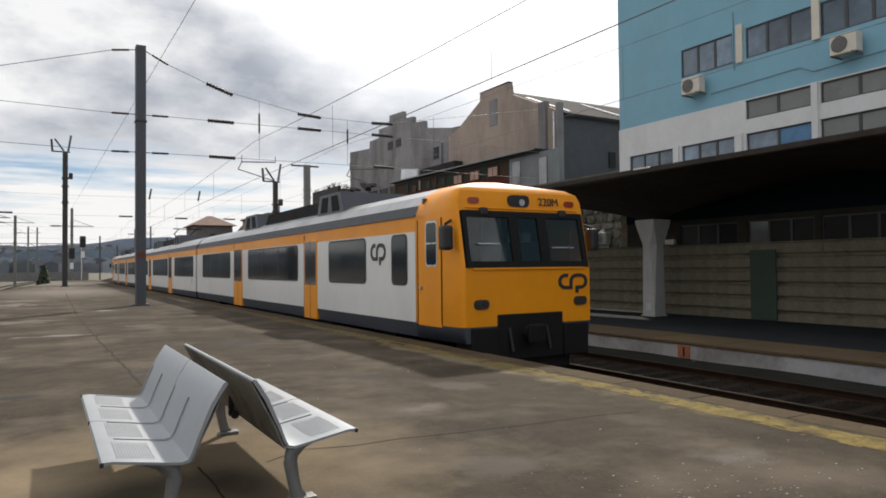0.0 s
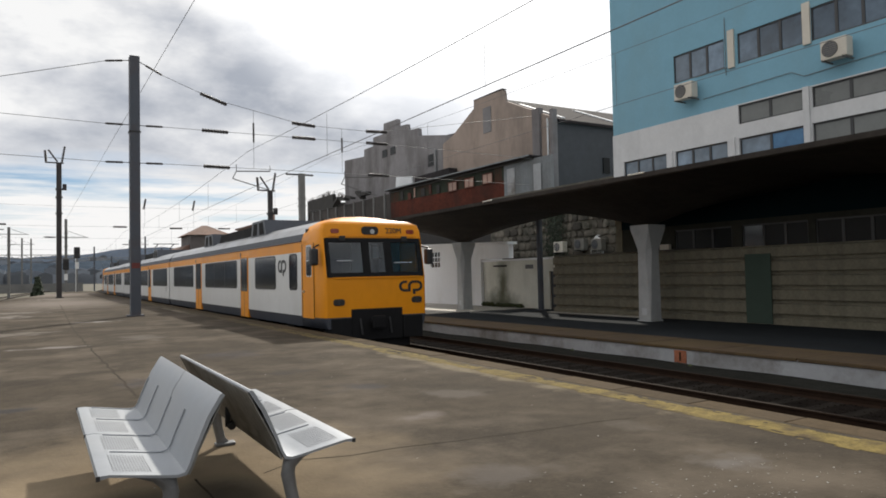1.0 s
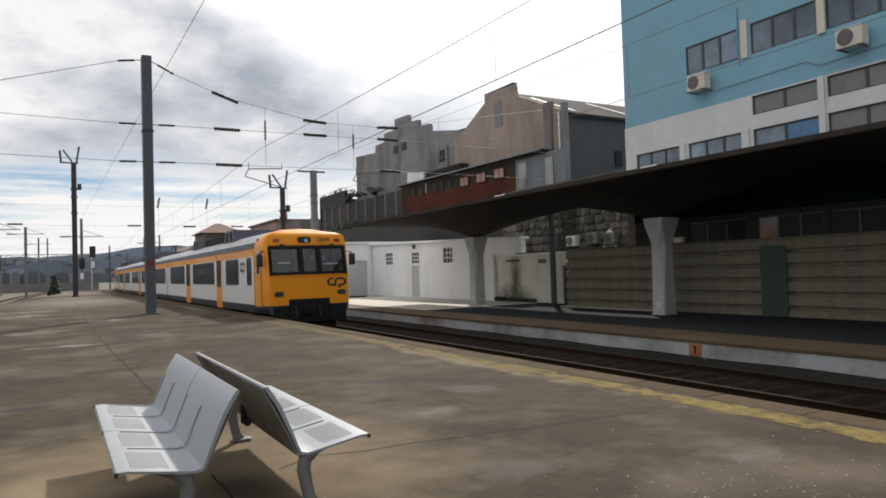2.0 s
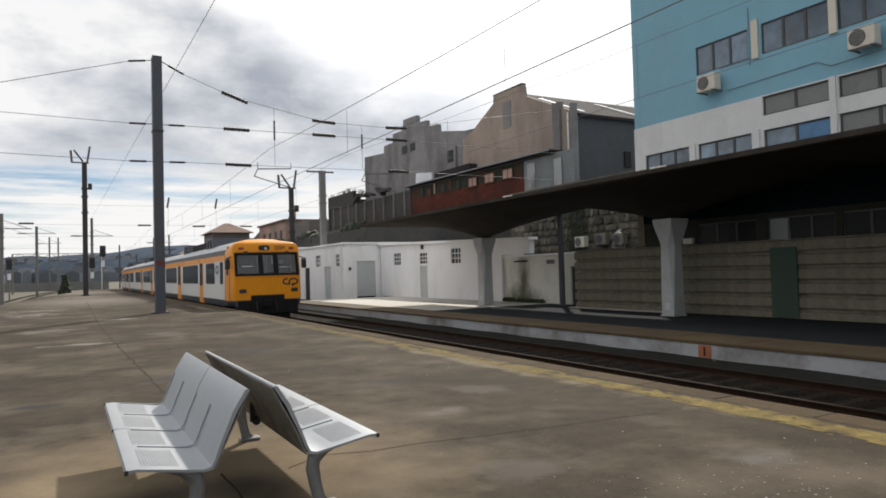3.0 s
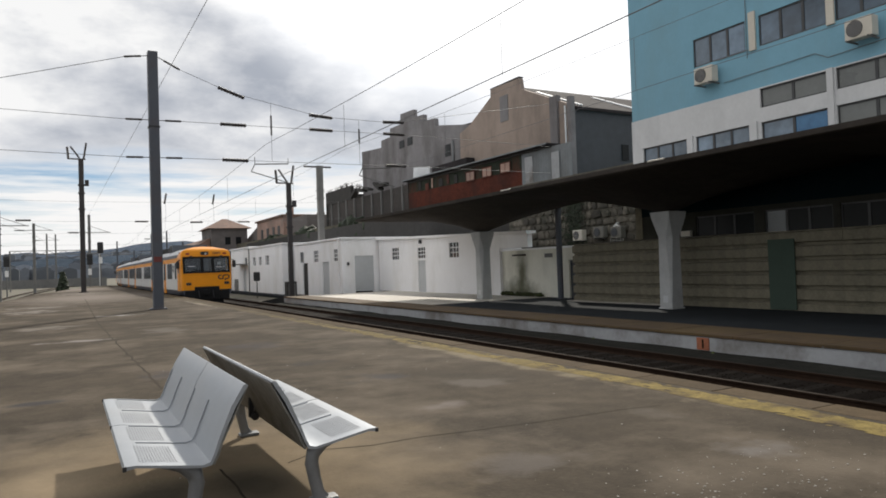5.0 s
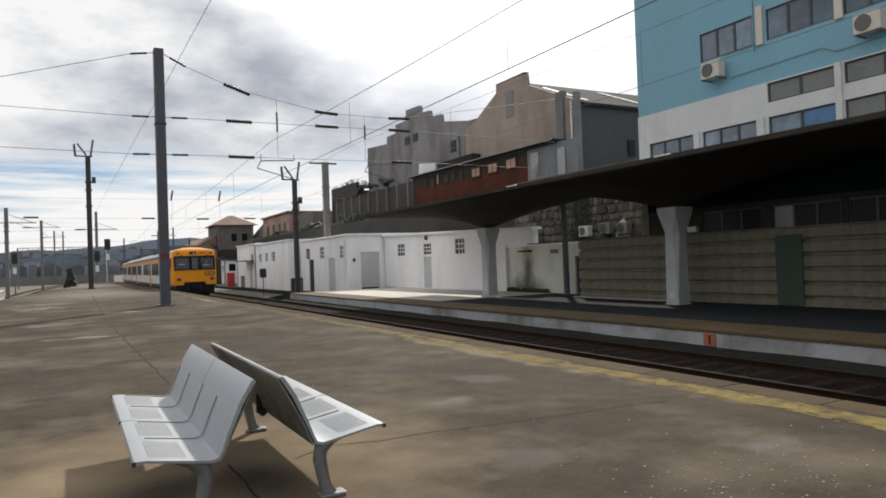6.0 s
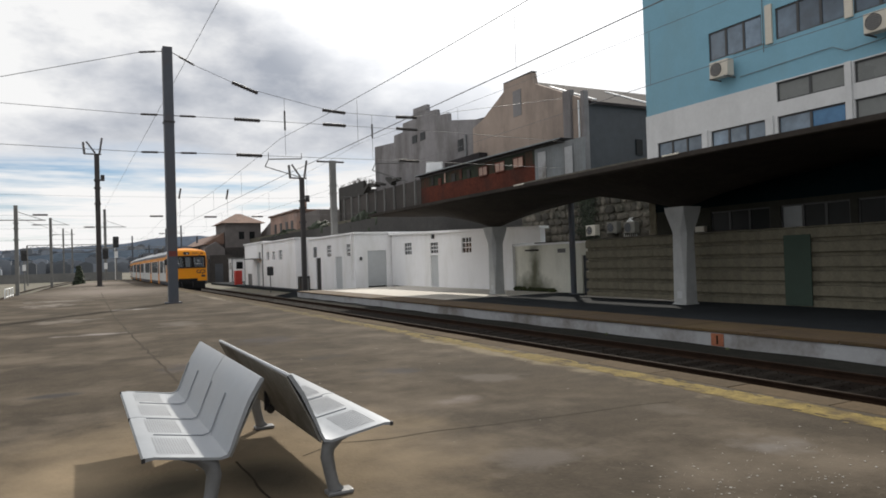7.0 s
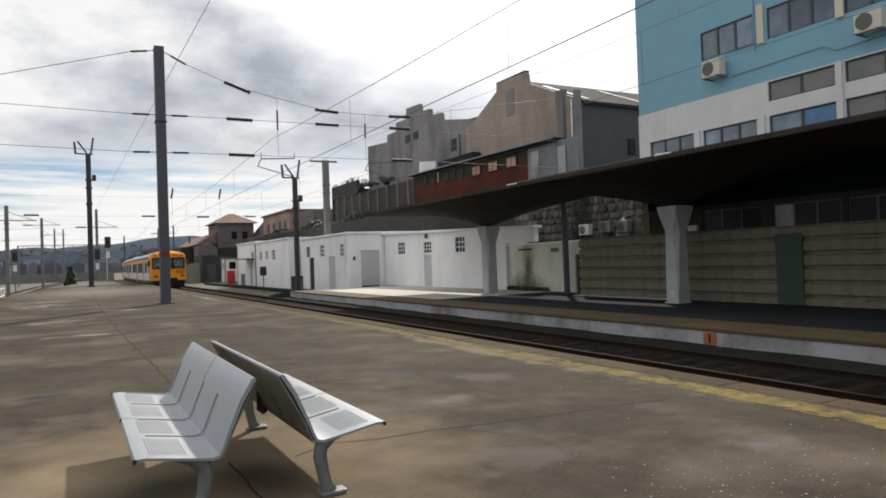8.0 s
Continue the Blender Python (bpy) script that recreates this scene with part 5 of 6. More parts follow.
part("crown", bm, M["leaf"], bush)
part("trunk", rod(bmesh.new(), (0, 0, 0), (0, 0, 1.5), 0.12, 0.05), M["twig"], bush)
fb = thing("red_box", "small red lineside cabinet by the hut", "cabinet", pose(16.7, 84.6, -1.1))
part("body", cube(-0.42, 0.42, -0.4, 0.4, 0.1, 1.9, 0.04), M["red"], fb)
part("plinth", cube(-0.47, 0.47, -0.45, 0.45, 0, 0.1), M["greypole"], fb)
st = thing("shunting_signal", "small black shunting signal on a thin post", "signal", pose(14.6, 60.0, -1.1))
part("post", rod(bmesh.new(), (0, 0, 0), (0, 0, 1.6), 0.04), M["black"], st)
part("head", cube(-0.28, 0.28, -0.12, 0.12, 1.5, 2.3, 0.1), M["black"], st)
kb = thing("relay_cabinet", "grey lineside relay cabinet at the platform ramp", "cabinet", pose(15.6, 53.2, -1.1))
part("body", cube(-0.4, 0.4, -0.35, 0.35, 0.1, 1.45, 0.03), M["darkwall"], kb)
part("door_sheet", cube(-0.3, 0.3, -0.37, -0.351, 0.2, 1.3), M["greypole"], kb)
part("plinth", cube(-0.55, 0.55, -0.45, 0.45, 0, 0.1), M["greypole"], kb)
ks = thing("white_kiosk", "small white lineside kiosk with a dark window", "hut", pose(20.4, 108, -1.1))
part("body", wall_with_holes(bmesh.new(), 0, 2.4, 0, 3.6, 0, 0.15, [(0.6, 1.9, 1.9, 3.0)]), M["whitewash"], ks)
part("front", wall_with_holes(bmesh.new(), -1.95, -0.002, 0, 3.6, 0, 0.15, [(-1.7, -0.7, 2.0, 3.1)]), M["whitewash"], ks, m=Matrix.Rotation(radians(90), 4, "Z"))
part("front_window", cube(0.7, 1.7, 0.06, 0.1, 2.0, 3.1), M["gloomglass"], ks)
part("back", cube(0.15, 1.95, 2.25, 2.4, 0, 3.6), M["whitewash"], ks)
part("roof", cube(-0.15, 2.1, -0.15, 2.55, 3.6, 3.75, 0.02), M["greypole"], ks)
tagged(part("lineside_wall", cube(12.4, 17.6, 113, 113.4, -1.1, 2.0), M["olive"]), "low pale wall beside the curve", "wall", "", "structure")
tagged(part("lineside_wall", cube(-60, 9.0, 190, 190.5, -1.1, 1.0), M["greypole"]), "long pale wall across the far tracks", "wall", "", "structure")

# bare tree behind the terrace
tr = thing("bare_tree", "leafless tree with thin twigs behind the terrace wall", "tree", pose(36, 92, 6))
bm, tw = bmesh.new(), bmesh.new()
rod(bm, (0, 0, 0), (0, 0, 3.5), 0.25, 0.15)


def grow(p, d, ln, r, lev):
    q = p + d * ln
    rod(bm if lev > 1 else tw, p, q, r, r * 0.65, 5)
    if lev == 0:
        return
    for _ in range(3 if lev > 1 else 4):
        grow(q, (d + Vector((random.uniform(-1, 1), random.uniform(-1, 1), random.uniform(-0.2, 0.6))) * 0.75).normalized(), ln * 0.72, r * 0.6, lev - 1)


for _ in range(4):
    grow(Vector((0, 0, 3.3)), Vector((random.uniform(-0.8, 0.8), random.uniform(-0.8, 0.8), 0.9)).normalized(), 1.7, 0.1, 3)
part("trunk", bm, M["twig"], tr)
tagged(part("twigs", tw, M["twig"], tr), kind="stuff")

# ---------------------------------------------------------------- far hills and town
def ridge(name, y, x0, x1, h, seed, material, label, base=-1.2):
    bm = bmesh.new()
    pts = []
    n = 90
    for i in range(n + 1):
        x = x0 + (x1 - x0) * i / n
        z = h(x) * (1 + 0.12 * noise.noise((x * 0.02, seed, 0)) + 0.05 * noise.noise((x * 0.11, seed, 3)))
        pts.append((x, z))
    front = [bm.verts.new((x, y - 120, base)) for x, z in pts]
    top = [bm.verts.new((x, y, z)) for x, z in pts]
    back = [bm.verts.new((x, y + 150, base)) for x, z in pts]
    for i in range(n):
        bm.faces.new((front[i], front[i + 1], top[i + 1], top[i])).smooth = True
        bm.faces.new((top[i], top[i + 1], back[i + 1], back[i])).smooth = True
    return tagged(part(name, bm, material), label, "hill", "", "structure")


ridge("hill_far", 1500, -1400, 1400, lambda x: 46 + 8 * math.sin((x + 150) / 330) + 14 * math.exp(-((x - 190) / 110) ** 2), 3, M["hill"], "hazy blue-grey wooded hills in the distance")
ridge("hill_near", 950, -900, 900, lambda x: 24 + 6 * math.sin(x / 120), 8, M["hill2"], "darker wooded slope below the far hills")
verts, faces = [], []
for k in range(700):
    x = -330 + 620 * rng.rand()
    t_ = rng.rand()
    y, z = 700 + 700 * t_, -2 + 40 * t_ * (0.55 + 0.45 * rng.rand())
    w, d, h = 6 + 12 * rng.rand(), 6 + 8 * rng.rand(), 4 + 7 * rng.rand()
    b0 = len(verts)
    for dx, dy, dz in ((0, 0, -8), (w, 0, -8), (w, d, -8), (0, d, -8), (0, 0, h), (w, 0, h), (w, d, h), (0, d, h)):
        verts.append((x + dx, y + dy, z + dz))
    verts += [(x + w / 2, y, z + h + 2), (x + w / 2, y + d, z + h + 2)]
    faces += [tuple(b0 + i for i in f) for f in ((0, 1, 5, 8, 4), (1, 2, 6, 5), (2, 3, 7, 9, 6), (3, 0, 4, 7), (4, 8, 9, 7), (8, 5, 6, 9))]
me = bpy.data.meshes.new("far_town")
me.from_pydata(verts, [], faces)
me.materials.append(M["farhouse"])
tagged(new("far_town", me), "hazy far houses scattered over the hillside", "houses", "", "stuff")

for x, y, z in ((-4.2, 124, 8.8), (-3.8, 190, 10.4), (2.9, 103, 7.2), (-5.7, 80, 6.6), (17.5, 160, 9.0)):
    bm = bmesh.new()
    rod(bm, (x - 2.6, y - 0.3, z), (x + 2.6, y - 0.3, z), 0.05, 0.05, 5)
    rod(bm, (x, y - 0.3, z + 0.9), (x + 2.4, y - 0.3, z), 0.03, 0.03, 5)
    insulator(bm, (x - 2.4, y - 0.3, z), (x - 1.3, y - 0.3, z), 0.13)
    tagged(part("mast_arm", bm, M["greypole"]), "thin cross arm with an insulator on a far mast", "mast arm", "mast arms")
for z in (6.2, 8.0):
    wire("far_wire", [(-30, 128, z), (-4.2, 124, z + 0.3), (6, 122, z + 0.1), (24, 126, z + 0.6)], 0.012, "thin far cross-span wire over the tracks")
wire("far_wire", [(-5.7, 80, 6.9), (-4.2, 124, 8.2), (-3.8, 190, 9.6)], 0.02, "thin far wire along the next track")

# ---------------------------------------------------------------- bench
def bench():
    """Back-to-back perforated steel bench; x across, y along, origin on the floor at its near end."""
    L = 2.06
    b = thing("platform_bench", "silver perforated steel back-to-back bench with four seats a side", "bench", pose(0.885, 3.595, 0))
    # seat profile: distance from the middle of the bench, height
    prof = [(0.655, 0.372), (0.648, 0.391), (0.60, 0.391), (0.48, 0.371), (0.36, 0.351), (0.29, 0.341), (0.258, 0.350), (0.240, 0.385), (0.215, 0.455), (0.150, 0.61), (0.085, 0.715), (0.072, 0.72)]
    back = [(0.062, 0.712), (0.130, 0.60), (0.203, 0.44), (0.226, 0.38), (0.25, 0.334), (0.29, 0.327), (0.36, 0.337), (0.48, 0.358), (0.60, 0.378), (0.64, 0.372)]
    for s in (-1, 1):
        for y0, y1 in ((0.0, L / 2 - 0.006), (L / 2 + 0.006, L)):
            bm = bmesh.new()
            rings = [[(s * x, y, z) for x, z in prof + back] for y in (y0, y0 + 0.012, y1 - 0.012, y1)]
            loft(bm, rings)
            shell = part("seat_shell", bm, [M["bench"]], b, "silver-grey perforated steel seat shell", smooth=True)
            w = (y1 - y0) / 2
            # pressed ribs between the seats, over seat and back
            path = [(0.56, 0.389), (0.48, 0.376), (0.36, 0.356), (0.30, 0.349), (0.266, 0.357), (0.247, 0.388), (0.221, 0.457), (0.172, 0.573)]
            for yy in (y0 + w, y1 - 0.035):
                bm = bmesh.new()
                for a, c in zip(path, path[1:]):
                    rod(bm, (s * a[0], yy, a[1] - 0.0022), (s * c[0], yy, c[1] - 0.0022), 0.0045, 0.0045, 8)
                part("pressed_rib", bm, M["rib"], shell, "raised pressed rib between the seats")
            for k in range(2):
                bm = bmesh.new()
                for i in range(13):
                    xa, za, xb, zb = 0.575, 0.388, 0.40, 0.3588
                    ca = xa - 0.0139 * i
                    cb = ca - 0.0028
                    box(bm, min(s * ca, s * cb), max(s * ca, s * cb), y0 + k * w + 0.07, y0 + (k + 1) * w - 0.075, 0, 0.001)
                    for v in list(bm.verts)[-8:]:
                        t = (abs(v.co.x) - xb) / (xa - xb)
                        v.co.z = zb + (za - zb) * t + 0.0014 + (0.001 if v.co.z > 0.0005 else 0)
                tagged(part("perforation", bm, M["slot"], shell, "rows of fine slots"), kind="stuff")
        bm = bmesh.new()
        prism(bm, [(s * 0.058, 0.705), (s * 0.060, 0.708), (s * 0.200, 0.44), (s * 0.222, 0.38), (s * 0.243, 0.332), (s * 0.234, 0.330), (s * 0.212, 0.375), (s * 0.190, 0.435)], "y", 0.012, L - 0.012)
        part("back_stiffener", bm, M["benchback"], b, "dark grey back stiffener")
    bm = bmesh.new()
    box(bm, -0.02, 0.02, L / 2, L - 0.13, 0.285, 0.325, 0, 0.006)
    part("beam", bm, M["benchback"], b, "steel beam under the seats")
    bm = bmesh.new()
    rod(bm, (0.205, L / 2 - 0.04, 0.338), (0.205, L / 2 + 0.04, 0.338), 0.026, 0.026, 12)
    box(bm, 0.17, 0.205, L / 2 - 0.012, L / 2 + 0.012, 0.33, 0.46, 0, 0.005)
    part("clamp", bm, M["black"], b, "dark clamp joining the two seat halves")
    for y in (0.13, L - 0.13):
        for s in (-1, 1):
            bm = bmesh.new()
            path = [(0.61, 0.370, 0.008), (0.48, 0.345, 0.016), (0.38, 0.318, 0.030), (0.315, 0.275, 0.044), (0.305, 0.22, 0.040), (0.32, 0.13, 0.036), (0.338, 0.05, 0.036), (0.352, 0.012, 0.05)]
            rings = []
            for i, (x, z, r) in enumerate(path):
                a, c = path[max(0, i - 1)], path[min(len(path) - 1, i + 1)]
                d = Vector((c[0] - a[0], 0, c[1] - a[1])).normalized()
                nrm = Vector((-d.z, 0, d.x))
                rings.append([(s * (x + nrm.x * r * math.cos(t)), y + 0.028 * math.sin(t), z + nrm.z * r * math.cos(t)) for t in [2 * math.pi * k / 10 for k in range(10)]])
            loft(bm, rings)
            leg = part("leg", bm, M["benchleg"], b, "curved cast metal leg", smooth=True)
            part("foot", cube(s * 0.37 - 0.075, s * 0.37 + 0.075, y - 0.045, y + 0.045, 0, 0.025, 0.01), M["benchleg"], leg)
    for s in (-1, 1):
        for y in (0.0, L / 2, L):
            part("end_cap", cube(min(s * 0.64, s * 0.658), max(s * 0.64, s * 0.658), y - 0.005, y + 0.005, 0.368, 0.392, 0.002), M["black"], b, "black plastic end cap")
    return b


bench()

# small pale chips and droppings on the platform
verts, faces = [], []
for k in range(460):
    if k < 360:
        x, y = 3.35 + 0.7 * rng.randn(), 2.55 + 0.38 * rng.randn()
    else:
        x, y = 0.5 + 4.8 * rng.rand(), 2.0 + 9 * rng.rand()
    s = 0.002 + 0.008 * rng.rand() ** 3
    b0 = len(verts)
    a = rng.rand() * 6.28
    for j in range(5):
        r = s * (0.6 + 0.7 * rng.rand())
        verts.append((x + r * math.cos(a + j * 1.257), y + r * math.sin(a + j * 1.257), 0.003))
    verts.append((x, y, 0.003 + s * 0.5))
    faces += [(b0 + j, b0 + (j + 1) % 5, b0 + 5) for j in range(5)]
me = bpy.data.meshes.new("pale_chips")
me.from_pydata(verts, [], faces)
me.materials.append(M["chip"])
tagged(new("pale_chips", me), "small pale chips and droppings scattered on the platform", "litter", "", "stuff")


# ---------------------------------------------------------------- train
W2 = 1.45
SIDE = [(1.40, 0.87), (W2, 1.14), (W2, 2.12), (W2, 2.45), (W2, 2.80), (1.44, 3.09), (1.37, 3.28), (1.20, 3.47), (0.9, 3.62), (0.5, 3.71), (0.0, 3.74)]


# the squarer section of the cab's brow
BROW = [(1.40, 0.87), (W2, 1.14), (W2, 2.12), (W2, 2.45), (W2, 2.80), (1.45, 3.09), (1.445, 3.30), (1.38, 3.45), (1.16, 3.54), (0.7, 3.585), (0.0, 3.60)]
LEAN = [0.0, 0.0, 0.0, 0.066, 0.136, 0.194, 0.236, 0.275, 0.36, 0.52, 0.62]


def body_shell(car, L, cab):
    """Outer shell split by colour: skirt, side, band under the gutter, roof; the cab end is one orange piece."""
    start = 2.07 if cab else 0.0
    NS = len(SIDE)
    stations = [start, L * 0.5, L]
    for name, mat_, lo_, hi_, label in (("skirt", M["t_grey"], 0, 1, "slate-grey lower skirt"), ("side_panel", M["t_white"], 1, 4, "white side panel"), ("upper_band", M["t_orange"], 4, 5, "orange band under the gutter"), ("roof_edge", M["t_slate"], 5, 6, "slate-grey lower roof edge"), ("roof", M["t_roof"], 6, NS - 1, "dull aluminium roof")):
        sides = (-1, 1) if name != "roof" else (0,)
        for s in sides:
            bm = bmesh.new()
            rings = []
            for y in stations:
                if s:
                    pts = [(s * x, y, z) for x, z in SIDE[lo_:hi_ + 1]]
                    pts += [(s * (x - 0.06), y, z) for x, z in SIDE[lo_:hi_ + 1]][::-1]
                else:
                    pts = [(-x, y, z) for x, z in SIDE[lo_:]] + [(x, y, z) for x, z in SIDE[lo_:-1][::-1]]
                    pts += [(x * 0.97, y, z - 0.05) for x, z in SIDE[lo_:-1]] + [(-x * 0.97, y, z - 0.05) for x, z in SIDE[lo_:][::-1]]
                rings.append(pts)
            loft(bm, rings)
            part(name, bm, mat_, car, label)
    # gutter strip
    for s in (-1, 1):
        part("gutter", cube(min(s * 1.43, s * 1.47), max(s * 1.43, s * 1.47), start, L, 3.075, 3.105, 0.006), M["t_grey"], car)
    # closed ends inside the shell and the floor
    part("end_wall", cube(-1.36, 1.36, L - 0.08, L - 0.02, 1.0, 3.25), M["t_grey"], car)
    part("floor", cube(-1.38, 1.38, start + 0.05, L - 0.1, 0.96, 1.05), M["t_black"], car)
    if not cab:
        part("end_wall", cube(-1.36, 1.36, 0.02, 0.08, 1.0, 3.25), M["t_grey"], car)
        return
    bm = bmesh.new()
    rings = []
    for y, tp in ((0.50, 0.075), (0.53, 0.05), (0.60, 0.03), (0.75, 0.015), (1.0, 0.004), (1.4, 0.0), (2.06, 0.0)):
        f = max(0.0, 1 - (y - 0.50) / 1.1)
        half = [((a[0] + (b[0] - a[0]) * f) * (1 - tp), y + d * f, a[1] + (b[1] - a[1]) * f) for a, b, d in zip(SIDE, BROW, LEAN)]
        rings.append([(-x, yy, z) for x, yy, z in half] + half[-2::-1])
    loft(bm, rings, closed=True, cap=False)
    bm.verts.ensure_lookup_table()
    n = len(rings[0])
    for first in (0, n * (len(rings) - 1)):
        for i in range(n // 2 - 1):
            if first == 0 and i in (2, 3, 4):
                continue        # the windscreen opening
            bm.faces.new([bm.verts[first + q] for q in (i, i + 1, n - 2 - i, n - 1 - i)])
        bm.faces.new([bm.verts[first + q] for q in (n // 2 - 1, n // 2, n // 2 + 1)])
    bmesh.ops.recalc_face_normals(bm, faces=bm.faces)
    for f in bm.faces:
        c = f.calc_center_median()
        if c.z < 1.14:
            f.material_index = 1
        f.smooth = abs(f.normal.y) < 0.75
    part("cab_shell", bm, [M["t_orange"], M["t_grey"]], car, "rounded orange cab end")


def logo(bm, m, s=1.0):
    """Two linked bent bars, a plain emblem."""
    w = 0.055 * s

    def bar(x0, x1, z0, z1):
        box(bm, x0 * s, x1 * s, -0.006, 0.0, z0 * s, z1 * s, m=m)
    def arc(cx_, cz_, r, a0, a1):
        n = 9
        for k in range(n):
            t0, t1 = radians(a0 + (a1 - a0) * k / n), radians(a0 + (a1 - a0) * (k + 1) / n)
            q = [((cx_ + rr * math.cos(t)) * s, -0.006, (cz_ + rr * math.sin(t)) * s) for rr, t in ((r, t0), (r, t1), (r - 0.085, t1), (r - 0.085, t0))]
            p = [(a, 0.0, c) for a, _, c in q]
            b0 = len(bm.verts)
            vs = [bm.verts.new(m @ Vector(v)) for v in q + p]
            for f in ((0, 1, 2, 3), (7, 6, 5, 4), (0, 4, 5, 1), (1, 5, 6, 2), (2, 6, 7, 3), (3, 7, 4, 0)):
                bm.faces.new([vs[i] for i in f])
    arc(0.19, 0.0, 0.19, 90, 270)
    bar(0.19, 0.27, 0.105, 0.19)
    bar(0.19, 0.30, -0.19, -0.105)
    bar(0.30, 0.385, -0.19, 0.02)
    arc(0.49, 0.0, 0.19, 90, 180)
    bar(0.47, 0.60, 0.105, 0.19)
    arc(0.60, 0.0, 0.19, -90, 90)
    bar(0.46, 0.60, -0.19, -0.105)
    bar(0.46, 0.545, -0.285, -0.105)
    return bm


def rounded_pane(y0, y1, z0, z1, x, t, r=0.09):
    pts = []
    for cy_, cz_, a0 in ((y1 - r, z1 - r, 0), (y0 + r, z1 - r, 90), (y0 + r, z0 + r, 180), (y1 - r, z0 + r, 270)):
        for k in range(5):
            a = radians(a0 + 22.5 * k)
            pts.append((cy_ + r * math.cos(a), cz_ + r * math.sin(a)))
    return prism(bmesh.new(), pts, "x", min(x, x + t), max(x, x + t))


def side_window(car, y0, y1, z0=1.84, z1=2.74):
    for s in (-1, 1):
        w = part("window", rounded_pane(y0 - 0.04, y1 + 0.04, z0 - 0.04, z1 + 0.04, s * W2, s * 0.006, 0.12), M["black"], car, "dark tinted side window")
        part("pane", rounded_pane(y0, y1, z0, z1, s * (W2 + 0.006), s * 0.006), M["t_glass"], w)
        if y1 - y0 > 3:
            for k in (1, 2):
                yy = y0 + (y1 - y0) * k / 3
                part("mullion", cube(min(s * 1.456, s * 1.466), max(s * 1.456, s * 1.466), yy - 0.02, yy + 0.02, z0 + 0.01, z1 - 0.01), M["black"], w)


def side_door(car, y0, y1):
    ym = (y0 + y1) / 2
    for s in (-1, 1):
        d = part("door", cube(min(s * 1.40, s * 1.470), max(s * 1.40, s * 1.470), y0, y1, 0.87, 2.86, 0.015), M["t_orange"], car, "orange double sliding door")
        for a, b_ in ((y0 + 0.10, ym - 0.05), (ym + 0.05, y1 - 0.10)):
            part("door_window", rounded_pane(a - 0.04, b_ + 0.03, 1.72, 2.82, s * 1.470, s * 0.005, 0.05), M["t_glass"], d)
        part("door_seam", cube(min(s * 1.468, s * 1.473), max(s * 1.468, s * 1.473), ym - 0.012, ym + 0.012, 0.88, 2.85), M["black"], d)
        part("door_frame", cube(min(s * 1.44, s * 1.462), max(s * 1.44, s * 1.462), y1 + 0.001, y1 + 0.05, 1.0, 3.0), M["t_grey"], d)


def bogie(car, y):
    bg = part("bogie", cube(-1.15, 1.15, y - 1.55, y + 1.55, 0.45, 0.72, 0.06), M["t_black"], car, "sooty bogie frame")
    for dy in (-1.15, 1.15):
        for s in (-0.834, 0.834):
            bm = bmesh.new()
            rod(bm, (s - 0.065, y + dy, 0.43), (s + 0.065, y + dy, 0.43), 0.43, 0.43, 24)
            part("wheel", bm, M["rail"], bg)
    part("bolster", cube(-1.2, 1.2, y - 0.3, y + 0.3, 0.721, 0.955), M["t_black"], bg)


def roof_grille(car, y, length=1.9):
    """A raised roof ventilator with dark sloping openings."""
    g = part("roof_vent", prism(bmesh.new(), [(y - length / 2, 3.45), (y - length / 2 + 0.25, 4.02), (y + length / 2 - 0.25, 4.02), (y + length / 2, 3.45)], "x", -1.12, 1.12), M["t_grey"], car, "raised slate-grey roof ventilator housing")
    for s in (-1, 1):
        part("vent_opening", prism(bmesh.new(), [(y - length / 2 + 0.28, 3.56), (y - length / 2 + 0.42, 3.95), (y - 0.1, 3.95), (y - 0.18, 3.56)], "x", min(s * 1.12, s * 1.128), max(s * 1.12, s * 1.128)), M["t_black"], g)
        part("vent_opening", prism(bmesh.new(), [(y + 0.18, 3.56), (y + 0.1, 3.95), (y + length / 2 - 0.42, 3.95), (y + length / 2 - 0.28, 3.56)], "x", min(s * 1.12, s * 1.128), max(s * 1.12, s * 1.128)), M["t_black"], g)


